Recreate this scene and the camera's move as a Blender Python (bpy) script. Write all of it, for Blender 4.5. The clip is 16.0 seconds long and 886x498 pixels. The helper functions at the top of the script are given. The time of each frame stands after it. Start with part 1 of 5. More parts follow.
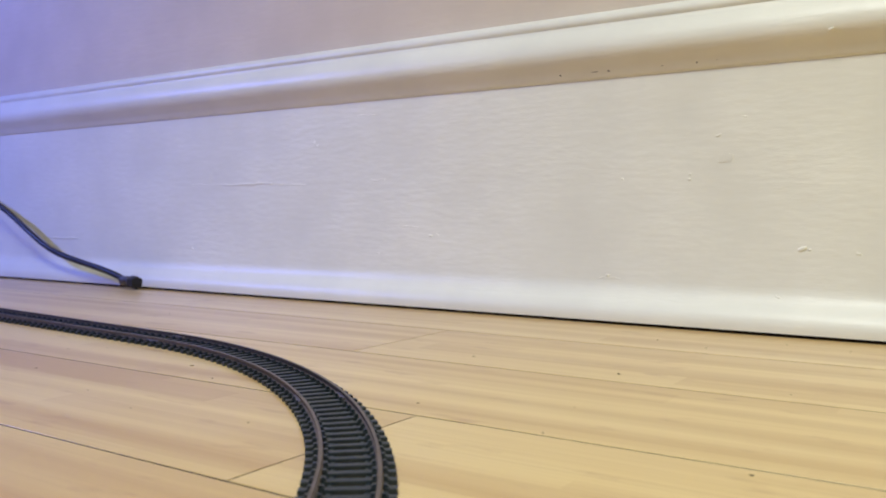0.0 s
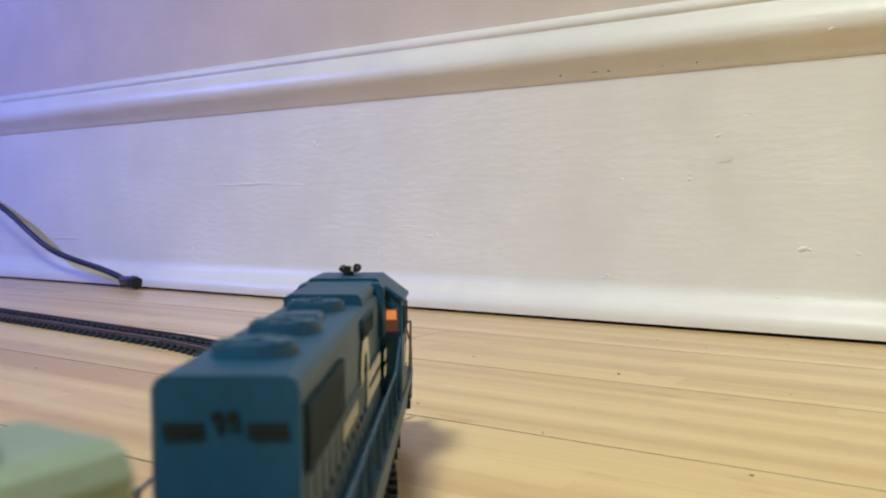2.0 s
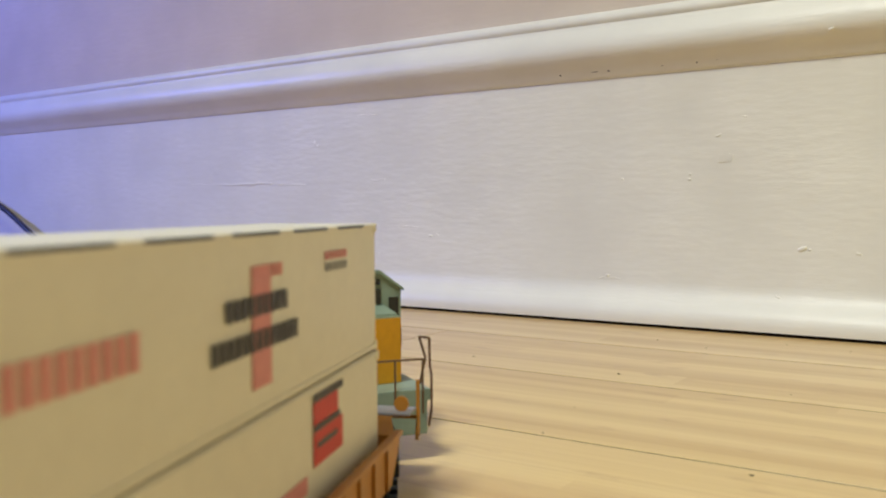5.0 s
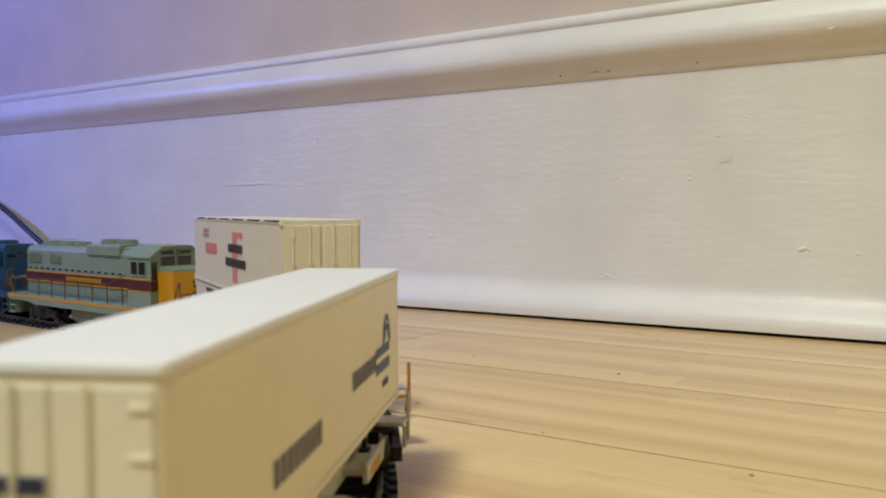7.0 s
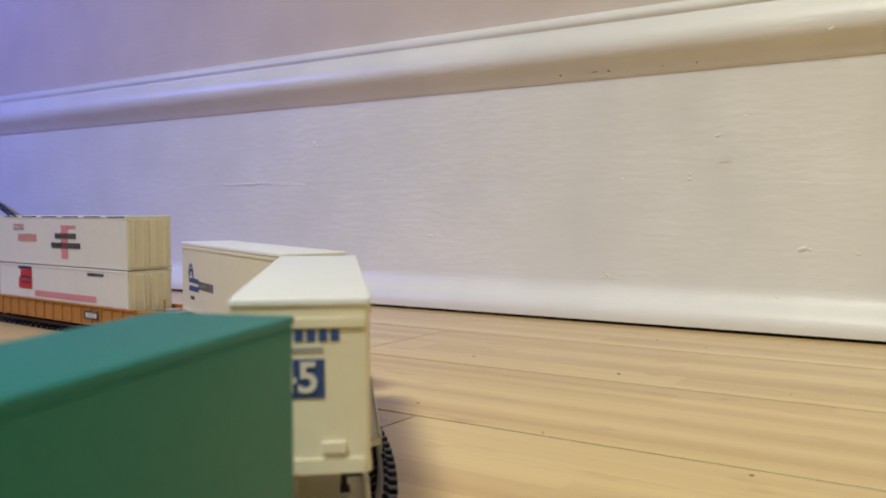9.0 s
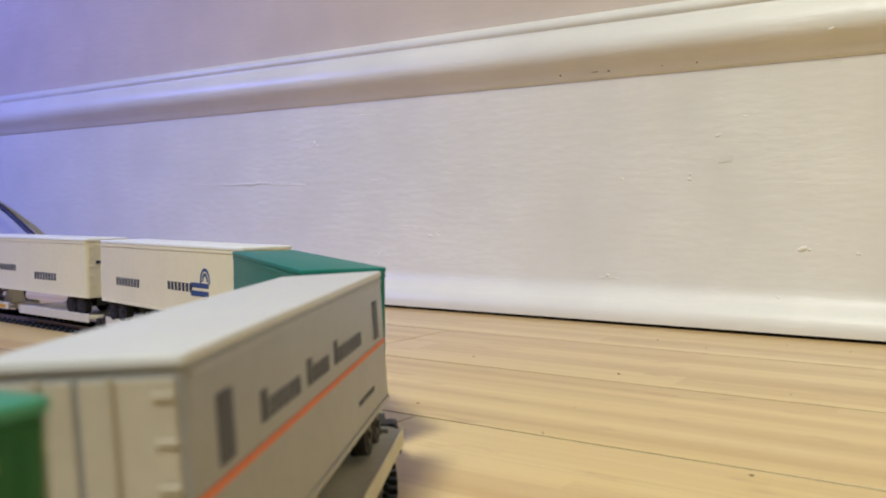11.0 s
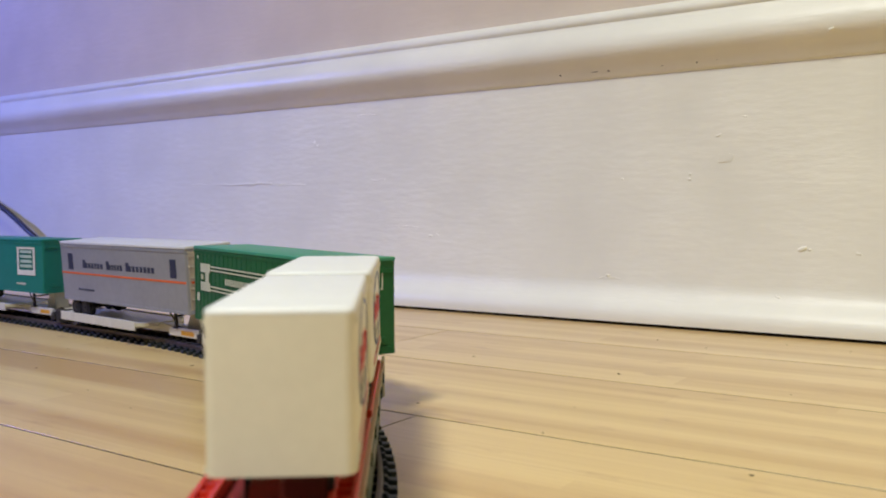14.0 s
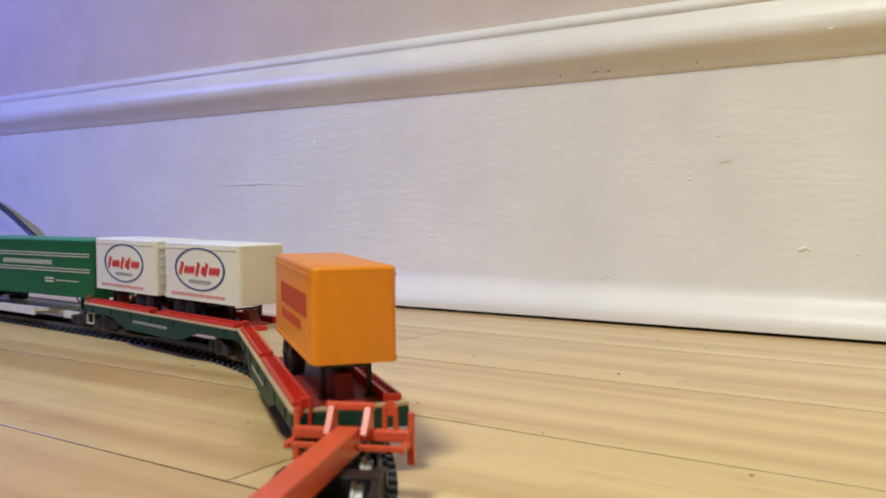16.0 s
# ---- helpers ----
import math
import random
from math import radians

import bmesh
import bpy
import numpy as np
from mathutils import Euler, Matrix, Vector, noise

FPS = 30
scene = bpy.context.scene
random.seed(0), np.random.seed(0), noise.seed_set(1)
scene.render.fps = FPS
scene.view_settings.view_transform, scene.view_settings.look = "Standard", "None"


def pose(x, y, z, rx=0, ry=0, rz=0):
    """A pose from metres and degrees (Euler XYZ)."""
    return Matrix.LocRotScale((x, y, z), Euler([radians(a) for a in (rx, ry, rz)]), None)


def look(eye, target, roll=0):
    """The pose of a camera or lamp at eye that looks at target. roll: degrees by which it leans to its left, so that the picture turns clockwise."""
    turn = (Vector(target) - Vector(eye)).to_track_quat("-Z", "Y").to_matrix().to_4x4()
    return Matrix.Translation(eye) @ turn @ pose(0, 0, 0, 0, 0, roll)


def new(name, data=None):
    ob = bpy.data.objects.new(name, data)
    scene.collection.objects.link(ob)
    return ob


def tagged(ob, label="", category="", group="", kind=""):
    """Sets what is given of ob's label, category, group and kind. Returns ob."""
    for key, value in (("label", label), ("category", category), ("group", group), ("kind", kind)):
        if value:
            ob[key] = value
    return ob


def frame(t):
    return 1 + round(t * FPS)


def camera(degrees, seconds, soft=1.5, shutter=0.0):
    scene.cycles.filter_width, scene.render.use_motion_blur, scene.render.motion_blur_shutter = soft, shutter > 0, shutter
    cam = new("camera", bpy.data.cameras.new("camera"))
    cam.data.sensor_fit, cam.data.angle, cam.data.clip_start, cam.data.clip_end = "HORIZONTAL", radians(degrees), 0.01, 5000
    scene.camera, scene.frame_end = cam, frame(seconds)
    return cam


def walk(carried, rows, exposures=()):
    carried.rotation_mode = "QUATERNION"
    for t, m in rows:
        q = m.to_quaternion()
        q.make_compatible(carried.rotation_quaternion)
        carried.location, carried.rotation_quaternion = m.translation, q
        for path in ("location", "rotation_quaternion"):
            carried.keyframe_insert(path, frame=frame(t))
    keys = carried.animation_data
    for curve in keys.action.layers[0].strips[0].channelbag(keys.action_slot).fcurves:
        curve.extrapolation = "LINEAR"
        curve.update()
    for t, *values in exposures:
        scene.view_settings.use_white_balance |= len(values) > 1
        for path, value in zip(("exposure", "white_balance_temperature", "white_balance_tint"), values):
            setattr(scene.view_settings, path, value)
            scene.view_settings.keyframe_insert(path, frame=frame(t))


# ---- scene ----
FOV = 54.253
EYE = (0.0, 0.0, 0.0786)
YAW, PITCH, ROLL = -34.129, 2.694, -0.268
cam = camera(FOV, 16.0, 1.8, 0.35)
cam.data.dof.use_dof = True
cam.data.dof.focus_distance = 0.42
cam.data.dof.aperture_fstop = 22.0


def aim(yaw, pitch):
    a, b = radians(yaw), radians(pitch)
    return (EYE[0] + math.sin(a) * math.cos(b), EYE[1] + math.cos(a) * math.cos(b), EYE[2] - math.sin(b))


STAND = look(EYE, aim(YAW, PITCH), ROLL)
walk(cam, [(0.0, STAND), (16.0, STAND)], exposures=[(0.0, 0.02, 6420, 8), (1.5, 0.02, 6450, 8), (4.2, 0.02, 6560, 9), (6.3, -0.20, 6680, 10), (7.2, -0.20, 6700, 11), (8.2, -0.24, 6750, 11), (9.2, -0.18, 6720, 11), (11.3, -0.02, 6640, 10), (16.0, 0.01, 6660, 11)])

# ---- light ----
world = bpy.data.worlds.new("room_air")
scene.world = world
world.use_nodes = True
world.node_tree.nodes["Background"].inputs[0].default_value = (0.9, 0.92, 1.0, 1)
world.node_tree.nodes["Background"].inputs[1].default_value = 0.25


def area_lamp(name, at, target, size, power, colour):
    data = bpy.data.lights.new(name, "AREA")
    data.shape, data.size, data.energy, data.color = "DISK", size, power, colour
    ob = new(name, data)
    ob.matrix_world = look(at, target)
    return ob


def spot_lamp(name, at, target, cone, radius, power, colour):
    data = bpy.data.lights.new(name, "SPOT")
    data.spot_size, data.spot_blend, data.shadow_soft_size, data.energy, data.color = radians(cone), 1.0, radius, power, colour
    ob = new(name, data)
    ob.matrix_world = look(at, target)
    return ob


# a shaded ceiling lamp over the track and a blue-violet LED spot on the wall at the end of the room
spot_lamp("ceiling_lamp_light", (-0.12, -0.98, 2.32), (0.58, 0.24, 0.0), 80, 0.28, 274, (0.965, 1.0, 0.93))
spot_lamp("violet_led_light", (-1.36, -0.12, 0.62), (-0.90, 0.55, 0.14), 82, 0.05, 37.0, (0.17, 0.23, 1.0))

# ---- materials ----
def nodes_of(name):
    m = bpy.data.materials.new(name)
    m.use_nodes = True
    n = m.node_tree.nodes
    return m, n, m.node_tree.links, n["Principled BSDF"]


def surface(name, colour, rough=0.5, metal=0.0, grain=0.12, scale=400.0, bump=0.1, dirt=0.0, dirt_colour=(0.10, 0.08, 0.06), spec=0.5):
    """A painted or moulded surface with fine grain, broad blotches and some wear."""
    m, n, l, p = nodes_of(name)
    co = n.new("ShaderNodeTexCoord")
    fine = n.new("ShaderNodeTexNoise")
    fine.inputs["Scale"].default_value, fine.inputs["Detail"].default_value = scale, 4
    broad = n.new("ShaderNodeTexNoise")
    broad.inputs["Scale"].default_value, broad.inputs["Detail"].default_value = scale / 9, 3
    l.new(co.outputs["Object"], fine.inputs["Vector"])
    l.new(co.outputs["Object"], broad.inputs["Vector"])
    add = n.new("ShaderNodeMath")
    add.operation = "ADD"
    l.new(fine.outputs["Fac"], add.inputs[0])
    l.new(broad.outputs["Fac"], add.inputs[1])
    ramp = n.new("ShaderNodeMapRange")
    ramp.inputs["From Min"].default_value, ramp.inputs["From Max"].default_value = 0.6, 1.4
    ramp.inputs["To Min"].default_value, ramp.inputs["To Max"].default_value = 1 - grain, 1 + grain
    l.new(add.outputs[0], ramp.inputs["Value"])
    mul = n.new("ShaderNodeVectorMath")
    mul.operation = "SCALE"
    mul.inputs[0].default_value = colour
    l.new(ramp.outputs[0], mul.inputs["Scale"])
    out = mul.outputs[0]
    if dirt:
        spots = n.new("ShaderNodeTexNoise")
        spots.inputs["Scale"].default_value, spots.inputs["Detail"].default_value = scale / 5, 8
        l.new(co.outputs["Object"], spots.inputs["Vector"])
        cut = n.new("ShaderNodeMapRange")
        cut.inputs["From Min"].default_value, cut.inputs["From Max"].default_value = 0.52, 0.72
        cut.inputs["To Max"].default_value = dirt
        l.new(spots.outputs["Fac"], cut.inputs["Value"])
        mix = n.new("ShaderNodeMix")
        mix.data_type = "RGBA"
        l.new(cut.outputs[0], mix.inputs["Factor"])
        l.new(out, mix.inputs["A"])
        mix.inputs["B"].default_value = (*dirt_colour, 1)
        out = mix.outputs["Result"]
    l.new(out, p.inputs["Base Color"])
    p.inputs["Roughness"].default_value, p.inputs["Metallic"].default_value = rough, metal
    p.inputs["Specular IOR Level"].default_value = spec
    if bump:
        b = n.new("ShaderNodeBump")
        b.inputs["Strength"].default_value, b.inputs["Distance"].default_value = bump, 0.0004
        l.new(fine.outputs["Fac"], b.inputs["Height"])
        l.new(b.outputs[0], p.inputs["Normal"])
    return m


def bamboo():
    """Pale varnished strip flooring: long bands of differing tint, fine fibres, knuckle marks, a satin coat."""
    m, n, l, p = nodes_of("bamboo_floor")
    geo = n.new("ShaderNodeNewGeometry")
    info = n.new("ShaderNodeObjectInfo")
    shift = n.new("ShaderNodeVectorMath")
    shift.operation = "MULTIPLY_ADD"
    shift.inputs[1].default_value = (7.0, 3.1, 0)
    l.new(info.outputs["Random"], shift.inputs[0])
    l.new(geo.outputs["Position"], shift.inputs[2])

    def noise_at(sx, sy, scale, detail=3.0):
        mp = n.new("ShaderNodeMapping")
        mp.inputs["Scale"].default_value = (sx, sy, 1)
        l.new(shift.outputs[0], mp.inputs["Vector"])
        t = n.new("ShaderNodeTexNoise")
        t.inputs["Scale"].default_value, t.inputs["Detail"].default_value = scale, detail
        l.new(mp.outputs[0], t.inputs["Vector"])
        return t.outputs["Fac"]

    def math_node(op, a, b=None):
        k = n.new("ShaderNodeMath")
        k.operation = op
        for slot, v in ((0, a), (1, b)):
            if isinstance(v, (int, float)):
                k.inputs[slot].default_value = v
            elif v is not None:
                l.new(v, k.inputs[slot])
        return k.outputs[0]

    # narrow strips glued side by side, each of its own tint
    xyz = n.new("ShaderNodeSeparateXYZ")
    l.new(geo.outputs["Position"], xyz.inputs[0])
    row = math_node("FLOOR", math_node("MULTIPLY", xyz.outputs["Y"], 51.0))
    jitter = n.new("ShaderNodeTexWhiteNoise")
    jitter.noise_dimensions = "1D"
    l.new(row, jitter.inputs["W"])
    cell = math_node("FLOOR", math_node("ADD", math_node("MULTIPLY", xyz.outputs["X"], 3.6), math_node("MULTIPLY", jitter.outputs["Value"], 9.0)))
    strip = n.new("ShaderNodeTexWhiteNoise")
    strip.noise_dimensions = "1D"
    l.new(math_node("ADD", math_node("MULTIPLY", row, 17.31), cell), strip.inputs["W"])
    bands, fibres, blots, marks = noise_at(1.1, 40, 1, 3), noise_at(10, 600, 1, 2), noise_at(5, 17, 1, 3), noise_at(26, 75, 1, 7)
    ramp = n.new("ShaderNodeValToRGB")
    ramp.color_ramp.elements[0].position, ramp.color_ramp.elements[1].position = 0.36, 0.62
    ramp.color_ramp.elements[0].color = (0.57, 0.365, 0.145, 1)
    ramp.color_ramp.elements[1].color = (0.77, 0.575, 0.268, 1)
    l.new(math_node("ADD", math_node("MULTIPLY", bands, 0.88), math_node("MULTIPLY", strip.outputs["Value"], 0.12)), ramp.inputs[0])

    def blend(a, fac, lo, hi, top, colour):
        r = n.new("ShaderNodeMapRange")
        r.inputs["From Min"].default_value, r.inputs["From Max"].default_value, r.inputs["To Max"].default_value = lo, hi, top
        l.new(fac, r.inputs["Value"])
        x = n.new("ShaderNodeMix")
        x.data_type = "RGBA"
        l.new(r.outputs[0], x.inputs["Factor"])
        l.new(a, x.inputs["A"])
        x.inputs["B"].default_value = (*colour, 1)
        return x.outputs["Result"]

    c = blend(ramp.outputs[0], fibres, 0.5, 0.85, 0.3, (0.46, 0.27, 0.11))
    c = blend(c, blots, 0.52, 0.75, 0.45, (0.76, 0.58, 0.31))
    c = blend(c, marks, 0.60, 0.74, 0.5, (0.40, 0.20, 0.09))
    l.new(c, p.inputs["Base Color"])
    p.inputs["Roughness"].default_value = 0.36
    p.inputs["Coat Weight"].default_value, p.inputs["Coat Roughness"].default_value = 0.25, 0.22
    b = n.new("ShaderNodeBump")
    b.inputs["Strength"].default_value, b.inputs["Distance"].default_value = 0.12, 0.0003
    l.new(fibres, b.inputs["Height"])
    l.new(b.outputs[0], p.inputs["Normal"])
    return m


def wall_paint(name, colour, rough, lumps, streak=(40, 160)):
    """Brushed household paint: drips, specks and faint long brush marks."""
    m, n, l, p = nodes_of(name)
    geo = n.new("ShaderNodeNewGeometry")
    mp = n.new("ShaderNodeMapping")
    mp.inputs["Scale"].default_value = (streak[0], streak[1], streak[1])
    l.new(geo.outputs["Position"], mp.inputs["Vector"])
    brush = n.new("ShaderNodeTexNoise")
    brush.inputs["Scale"].default_value, brush.inputs["Detail"].default_value = 1.6, 5
    l.new(mp.outputs[0], brush.inputs["Vector"])
    specks = n.new("ShaderNodeTexVoronoi")
    specks.inputs["Scale"].default_value = 15
    l.new(geo.outputs["Position"], specks.inputs["Vector"])
    dots = n.new("ShaderNodeMapRange")
    dots.inputs["From Min"].default_value, dots.inputs["From Max"].default_value = 0.07, 0.0
    l.new(specks.outputs["Distance"], dots.inputs["Value"])
    broad = n.new("ShaderNodeTexNoise")
    broad.inputs["Scale"].default_value, broad.inputs["Detail"].default_value = 14, 4
    l.new(geo.outputs["Position"], broad.inputs["Vector"])
    h1 = n.new("ShaderNodeMath")
    h1.operation = "MULTIPLY_ADD"
    l.new(dots.outputs[0], h1.inputs[0])
    h1.inputs[1].default_value = lumps
    l.new(brush.outputs["Fac"], h1.inputs[2])
    h2 = n.new("ShaderNodeMath")
    h2.operation = "MULTIPLY_ADD"
    l.new(broad.outputs["Fac"], h2.inputs[0])
    h2.inputs[1].default_value = 2.5
    l.new(h1.outputs[0], h2.inputs[2])
    # short crossed dabs and flakes in the paint, thick in some places and thin in others
    mf = n.new("ShaderNodeMapping")
    mf.inputs["Scale"].default_value = (70, 260, 260)
    l.new(geo.outputs["Position"], mf.inputs["Vector"])
    flakes = n.new("ShaderNodeTexNoise")
    flakes.inputs["Scale"].default_value, flakes.inputs["Detail"].default_value = 1.0, 6
    l.new(mf.outputs[0], flakes.inputs["Vector"])
    amount = n.new("ShaderNodeMapRange")
    amount.inputs["From Min"].default_value, amount.inputs["From Max"].default_value = 0.42, 0.66
    amount.inputs["To Min"].default_value, amount.inputs["To Max"].default_value = 0.35, 1.7
    l.new(broad.outputs["Fac"], amount.inputs["Value"])
    h3 = n.new("ShaderNodeMath")
    h3.operation = "MULTIPLY"
    l.new(flakes.outputs["Fac"], h3.inputs[0])
    l.new(amount.outputs[0], h3.inputs[1])
    h4 = n.new("ShaderNodeMath")
    h4.operation = "ADD"
    l.new(h2.outputs[0], h4.inputs[0])
    l.new(h3.outputs[0], h4.inputs[1])
    b = n.new("ShaderNodeBump")
    b.inputs["Strength"].default_value, b.inputs["Distance"].default_value = 0.30, 0.0009
    l.new(h4.outputs[0], b.inputs["Height"])
    l.new(b.outputs[0], p.inputs["Normal"])
    r = n.new("ShaderNodeMapRange")
    r.inputs["From Min"].default_value, r.inputs["From Max"].default_value = 0.3, 0.7
    r.inputs["To Min"].default_value, r.inputs["To Max"].default_value = 0.93, 1.04
    l.new(broad.outputs["Fac"], r.inputs["Value"])
    mul = n.new("ShaderNodeVectorMath")
    mul.operation = "SCALE"
    mul.inputs[0].default_value = colour
    l.new(r.outputs[0], mul.inputs["Scale"])
    l.new(mul.outputs[0], p.inputs["Base Color"])
    p.inputs["Roughness"].default_value = rough
    return m


def glow(name, colour, strength):
    m, n, l, p = nodes_of(name)
    p.inputs["Base Color"].default_value = (*(0.3 * v for v in colour), 1)
    p.inputs["Emission Color"].default_value = (*colour, 1)
    p.inputs["Emission Strength"].default_value = strength
    return m


FLOOR = bamboo()
TRIM = wall_paint("gloss_white_trim", (0.855, 0.832, 0.705), 0.42, 0.5, (8, 50))
WALL = wall_paint("tan_wall_paint", (0.73, 0.62, 0.475), 0.7, 1.0, (14, 90))
ROOM = wall_paint("room_paint", (0.60, 0.60, 0.56), 0.8, 1.0)
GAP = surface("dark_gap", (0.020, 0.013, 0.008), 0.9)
TIE = surface("black_plastic_tie", (0.016, 0.025, 0.032), 0.42, grain=0.3, scale=500, bump=0.25, dirt=0.25, dirt_colour=(0.06, 0.055, 0.05))
RAIL = surface("dull_steel_rail", (0.20, 0.165, 0.145), 0.45, 0.75, grain=0.25, scale=300)
JOINER = surface("nickel_joiner", (0.30, 0.27, 0.24), 0.35, 0.9, grain=0.2)
BLACK = surface("black_plastic", (0.014, 0.014, 0.016), 0.5, grain=0.25, bump=0.2)
RUBBER = surface("tyre_rubber", (0.012, 0.012, 0.013), 0.7, grain=0.2)
STEEL = surface("wheel_steel", (0.16, 0.15, 0.14), 0.4, 0.9)
BLUE = surface("loco_blue", (0.008, 0.070, 0.150), 0.48, grain=0.16, scale=500, bump=0.15, dirt=0.12, dirt_colour=(0.03, 0.075, 0.11), spec=0.45)
NAVY = surface("dark_grille", (0.008, 0.040, 0.075), 0.6, grain=0.3, scale=900)
GREY = surface("loco_grey_green", (0.240, 0.322, 0.255), 0.42, grain=0.1, scale=500, bump=0.12, dirt=0.12, dirt_colour=(0.22, 0.25, 0.21))
YELLOW = surface("loco_yellow", (0.66, 0.32, 0.012), 0.42, grain=0.1, scale=500)
MAROON = surface("loco_maroon", (0.085, 0.018, 0.018), 0.45, grain=0.15)
RAILING = surface("brass_brown_wire", (0.16, 0.095, 0.06), 0.4, 0.4)
WHITE_MARK = surface("white_marking", (0.72, 0.72, 0.66), 0.5, grain=0.08)
GLASS_DARK = surface("dark_window", (0.015, 0.02, 0.022), 0.12)
# trailer tops: overhead light put into the colour, whiter and bluer than the sides
ROOF_LIT_WHITE = surface("overhead_lit_white_roof", (0.90, 0.93, 0.95), 0.45, grain=0.03, scale=300, bump=0.05)
CREAM = surface("cream_white_plastic", (0.86, 0.82, 0.63), 0.42, grain=0.04, scale=300, bump=0.06)
WHITE = surface("white_plastic", (0.81, 0.79, 0.67), 0.42, grain=0.04, scale=300, bump=0.06)
TEAL = surface("teal_plastic", (0.014, 0.205, 0.180), 0.45, grain=0.08, scale=300, spec=0.25)
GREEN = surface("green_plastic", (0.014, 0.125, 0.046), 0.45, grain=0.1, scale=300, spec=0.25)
# roof copy of the green, lightened to carry the light falling from above
GREEN_LIT = surface("lit_green_roof", (0.045, 0.290, 0.170), 0.45, grain=0.06, scale=300)
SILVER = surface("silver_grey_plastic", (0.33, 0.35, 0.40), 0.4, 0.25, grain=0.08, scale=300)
ORANGE = surface("orange_plastic", (0.88, 0.29, 0.014), 0.38, grain=0.06, scale=250, bump=0.06, dirt=0.08, dirt_colour=(0.6, 0.16, 0.02))
# lit copy of the silver: light from above painted into the roof
SILVER_LIT = surface("lit_silver_roof", (0.66, 0.68, 0.72), 0.4, grain=0.05, scale=300)
ORANGE_LINE = surface("orange_stripe", (0.75, 0.16, 0.05), 0.5)
RED = surface("red_plastic", (0.62, 0.040, 0.018), 0.38, grain=0.12, scale=300, dirt=0.15, dirt_colour=(0.35, 0.03, 0.02))
RED_DECK = surface("worn_dark_red_deck", (0.20, 0.022, 0.022), 0.5, grain=0.2, scale=300, dirt=0.4, dirt_colour=(0.09, 0.02, 0.02))
SALMON = surface("orange_red_plastic", (0.70, 0.105, 0.045), 0.36, grain=0.08, scale=300)
BARE = surface("worn_tan_edge", (0.50, 0.40, 0.24), 0.5, grain=0.2, scale=300, dirt=0.3, dirt_colour=(0.35, 0.28, 0.18))
DARK_GREEN = surface("dark_green_frame", (0.010, 0.046, 0.030), 0.5, grain=0.2, scale=300, dirt=0.2, dirt_colour=(0.02, 0.06, 0.045), spec=0.25)
CAR_YELLOW = surface("ochre_car_paint", (0.46, 0.20, 0.030), 0.45, grain=0.12, scale=300)
SPINE_WHITE = surface("spine_white", (0.66, 0.64, 0.56), 0.45, grain=0.1, scale=300, dirt=0.25, dirt_colour=(0.42, 0.38, 0.30))
INK_BLUE = surface("blue_marking", (0.030, 0.075, 0.24), 0.5)
INK_NAVY = surface("navy_marking", (0.02, 0.03, 0.075), 0.5)
INK_RED = surface("red_marking", (0.62, 0.035, 0.035), 0.5)
INK_PINK = surface("faded_red_marking", (0.72, 0.28, 0.27), 0.5)
INK_DARK = surface("dark_marking", (0.05, 0.05, 0.06), 0.5)
INK_GREY = surface("grey_marking", (0.36, 0.37, 0.36), 0.5)
INK_GREEN = surface("pale_green_marking", (0.42, 0.58, 0.50), 0.5)
INK_PALE = surface("thin_cream_marking", (0.56, 0.60, 0.47), 0.5)
DOOR_TAN = surface("tan_grey_doors", (0.52, 0.48, 0.40), 0.45, grain=0.08, scale=300)
INK_ORANGE = surface("brick_red_marking", (0.60, 0.075, 0.028), 0.5)
CABLE = surface("black_cable", (0.010, 0.011, 0.014), 0.4, grain=0.2)
CAB_GLOW = glow("cab_lamp_glow", (1.0, 0.34, 0.12), 0.6)
CAB_DIM = glow("lit_cab_interior", (0.24, 0.08, 0.045), 0.32)

# ---- the line of the track ----
CX, CY, RAD, BEND = -0.4557, -0.0504, 0.3796, 1.4975
RAIL_TOP = 0.0047
BEND0 = BEND - math.pi


def on_track(s):
    """The point and the heading at s metres along the centre line; s = 0 lies on the curve."""
    th = min(max(s / RAD, BEND0), BEND)
    over = s - th * RAD
    d = Vector((-math.sin(th), math.cos(th)))
    return Vector((CX + RAD * math.cos(th), CY + RAD * math.sin(th))) + d * over, d


# ---- mesh helpers ----
def box(bm, x0, x1, y0, y1, z0, z1, bevel=0.0):
    made = bmesh.ops.create_cube(bm, size=1.0)["verts"]
    for v in made:
        v.co = Vector(((x0 + x1) / 2 + v.co.x * (x1 - x0), (y0 + y1) / 2 + v.co.y * (y1 - y0), (z0 + z1) / 2 + v.co.z * (z1 - z0)))
    if bevel:
        edges = list({e for v in made for e in v.link_edges})
        bmesh.ops.bevel(bm, geom=edges, offset=bevel, segments=2, profile=0.5, affect="EDGES", clamp_overlap=True)
    return made


def prism(bm, outline, axis, a, b):
    """Extrudes a closed outline of 2D points along an axis from a to b."""
    place = {"x": lambda p, k: (k, p[0], p[1]), "y": lambda p, k: (p[0], k, p[1]), "z": lambda p, k: (p[0], p[1], k)}[axis]
    lo = [bm.verts.new(place(p, a)) for p in outline]
    hi = [bm.verts.new(place(p, b)) for p in outline]
    n = len(outline)
    faces = [bm.faces.new(lo), bm.faces.new(hi)]
    faces += [bm.faces.new((lo[i], lo[(i + 1) % n], hi[(i + 1) % n], hi[i])) for i in range(n)]
    bmesh.ops.recalc_face_normals(bm, faces=faces)
    return lo + hi


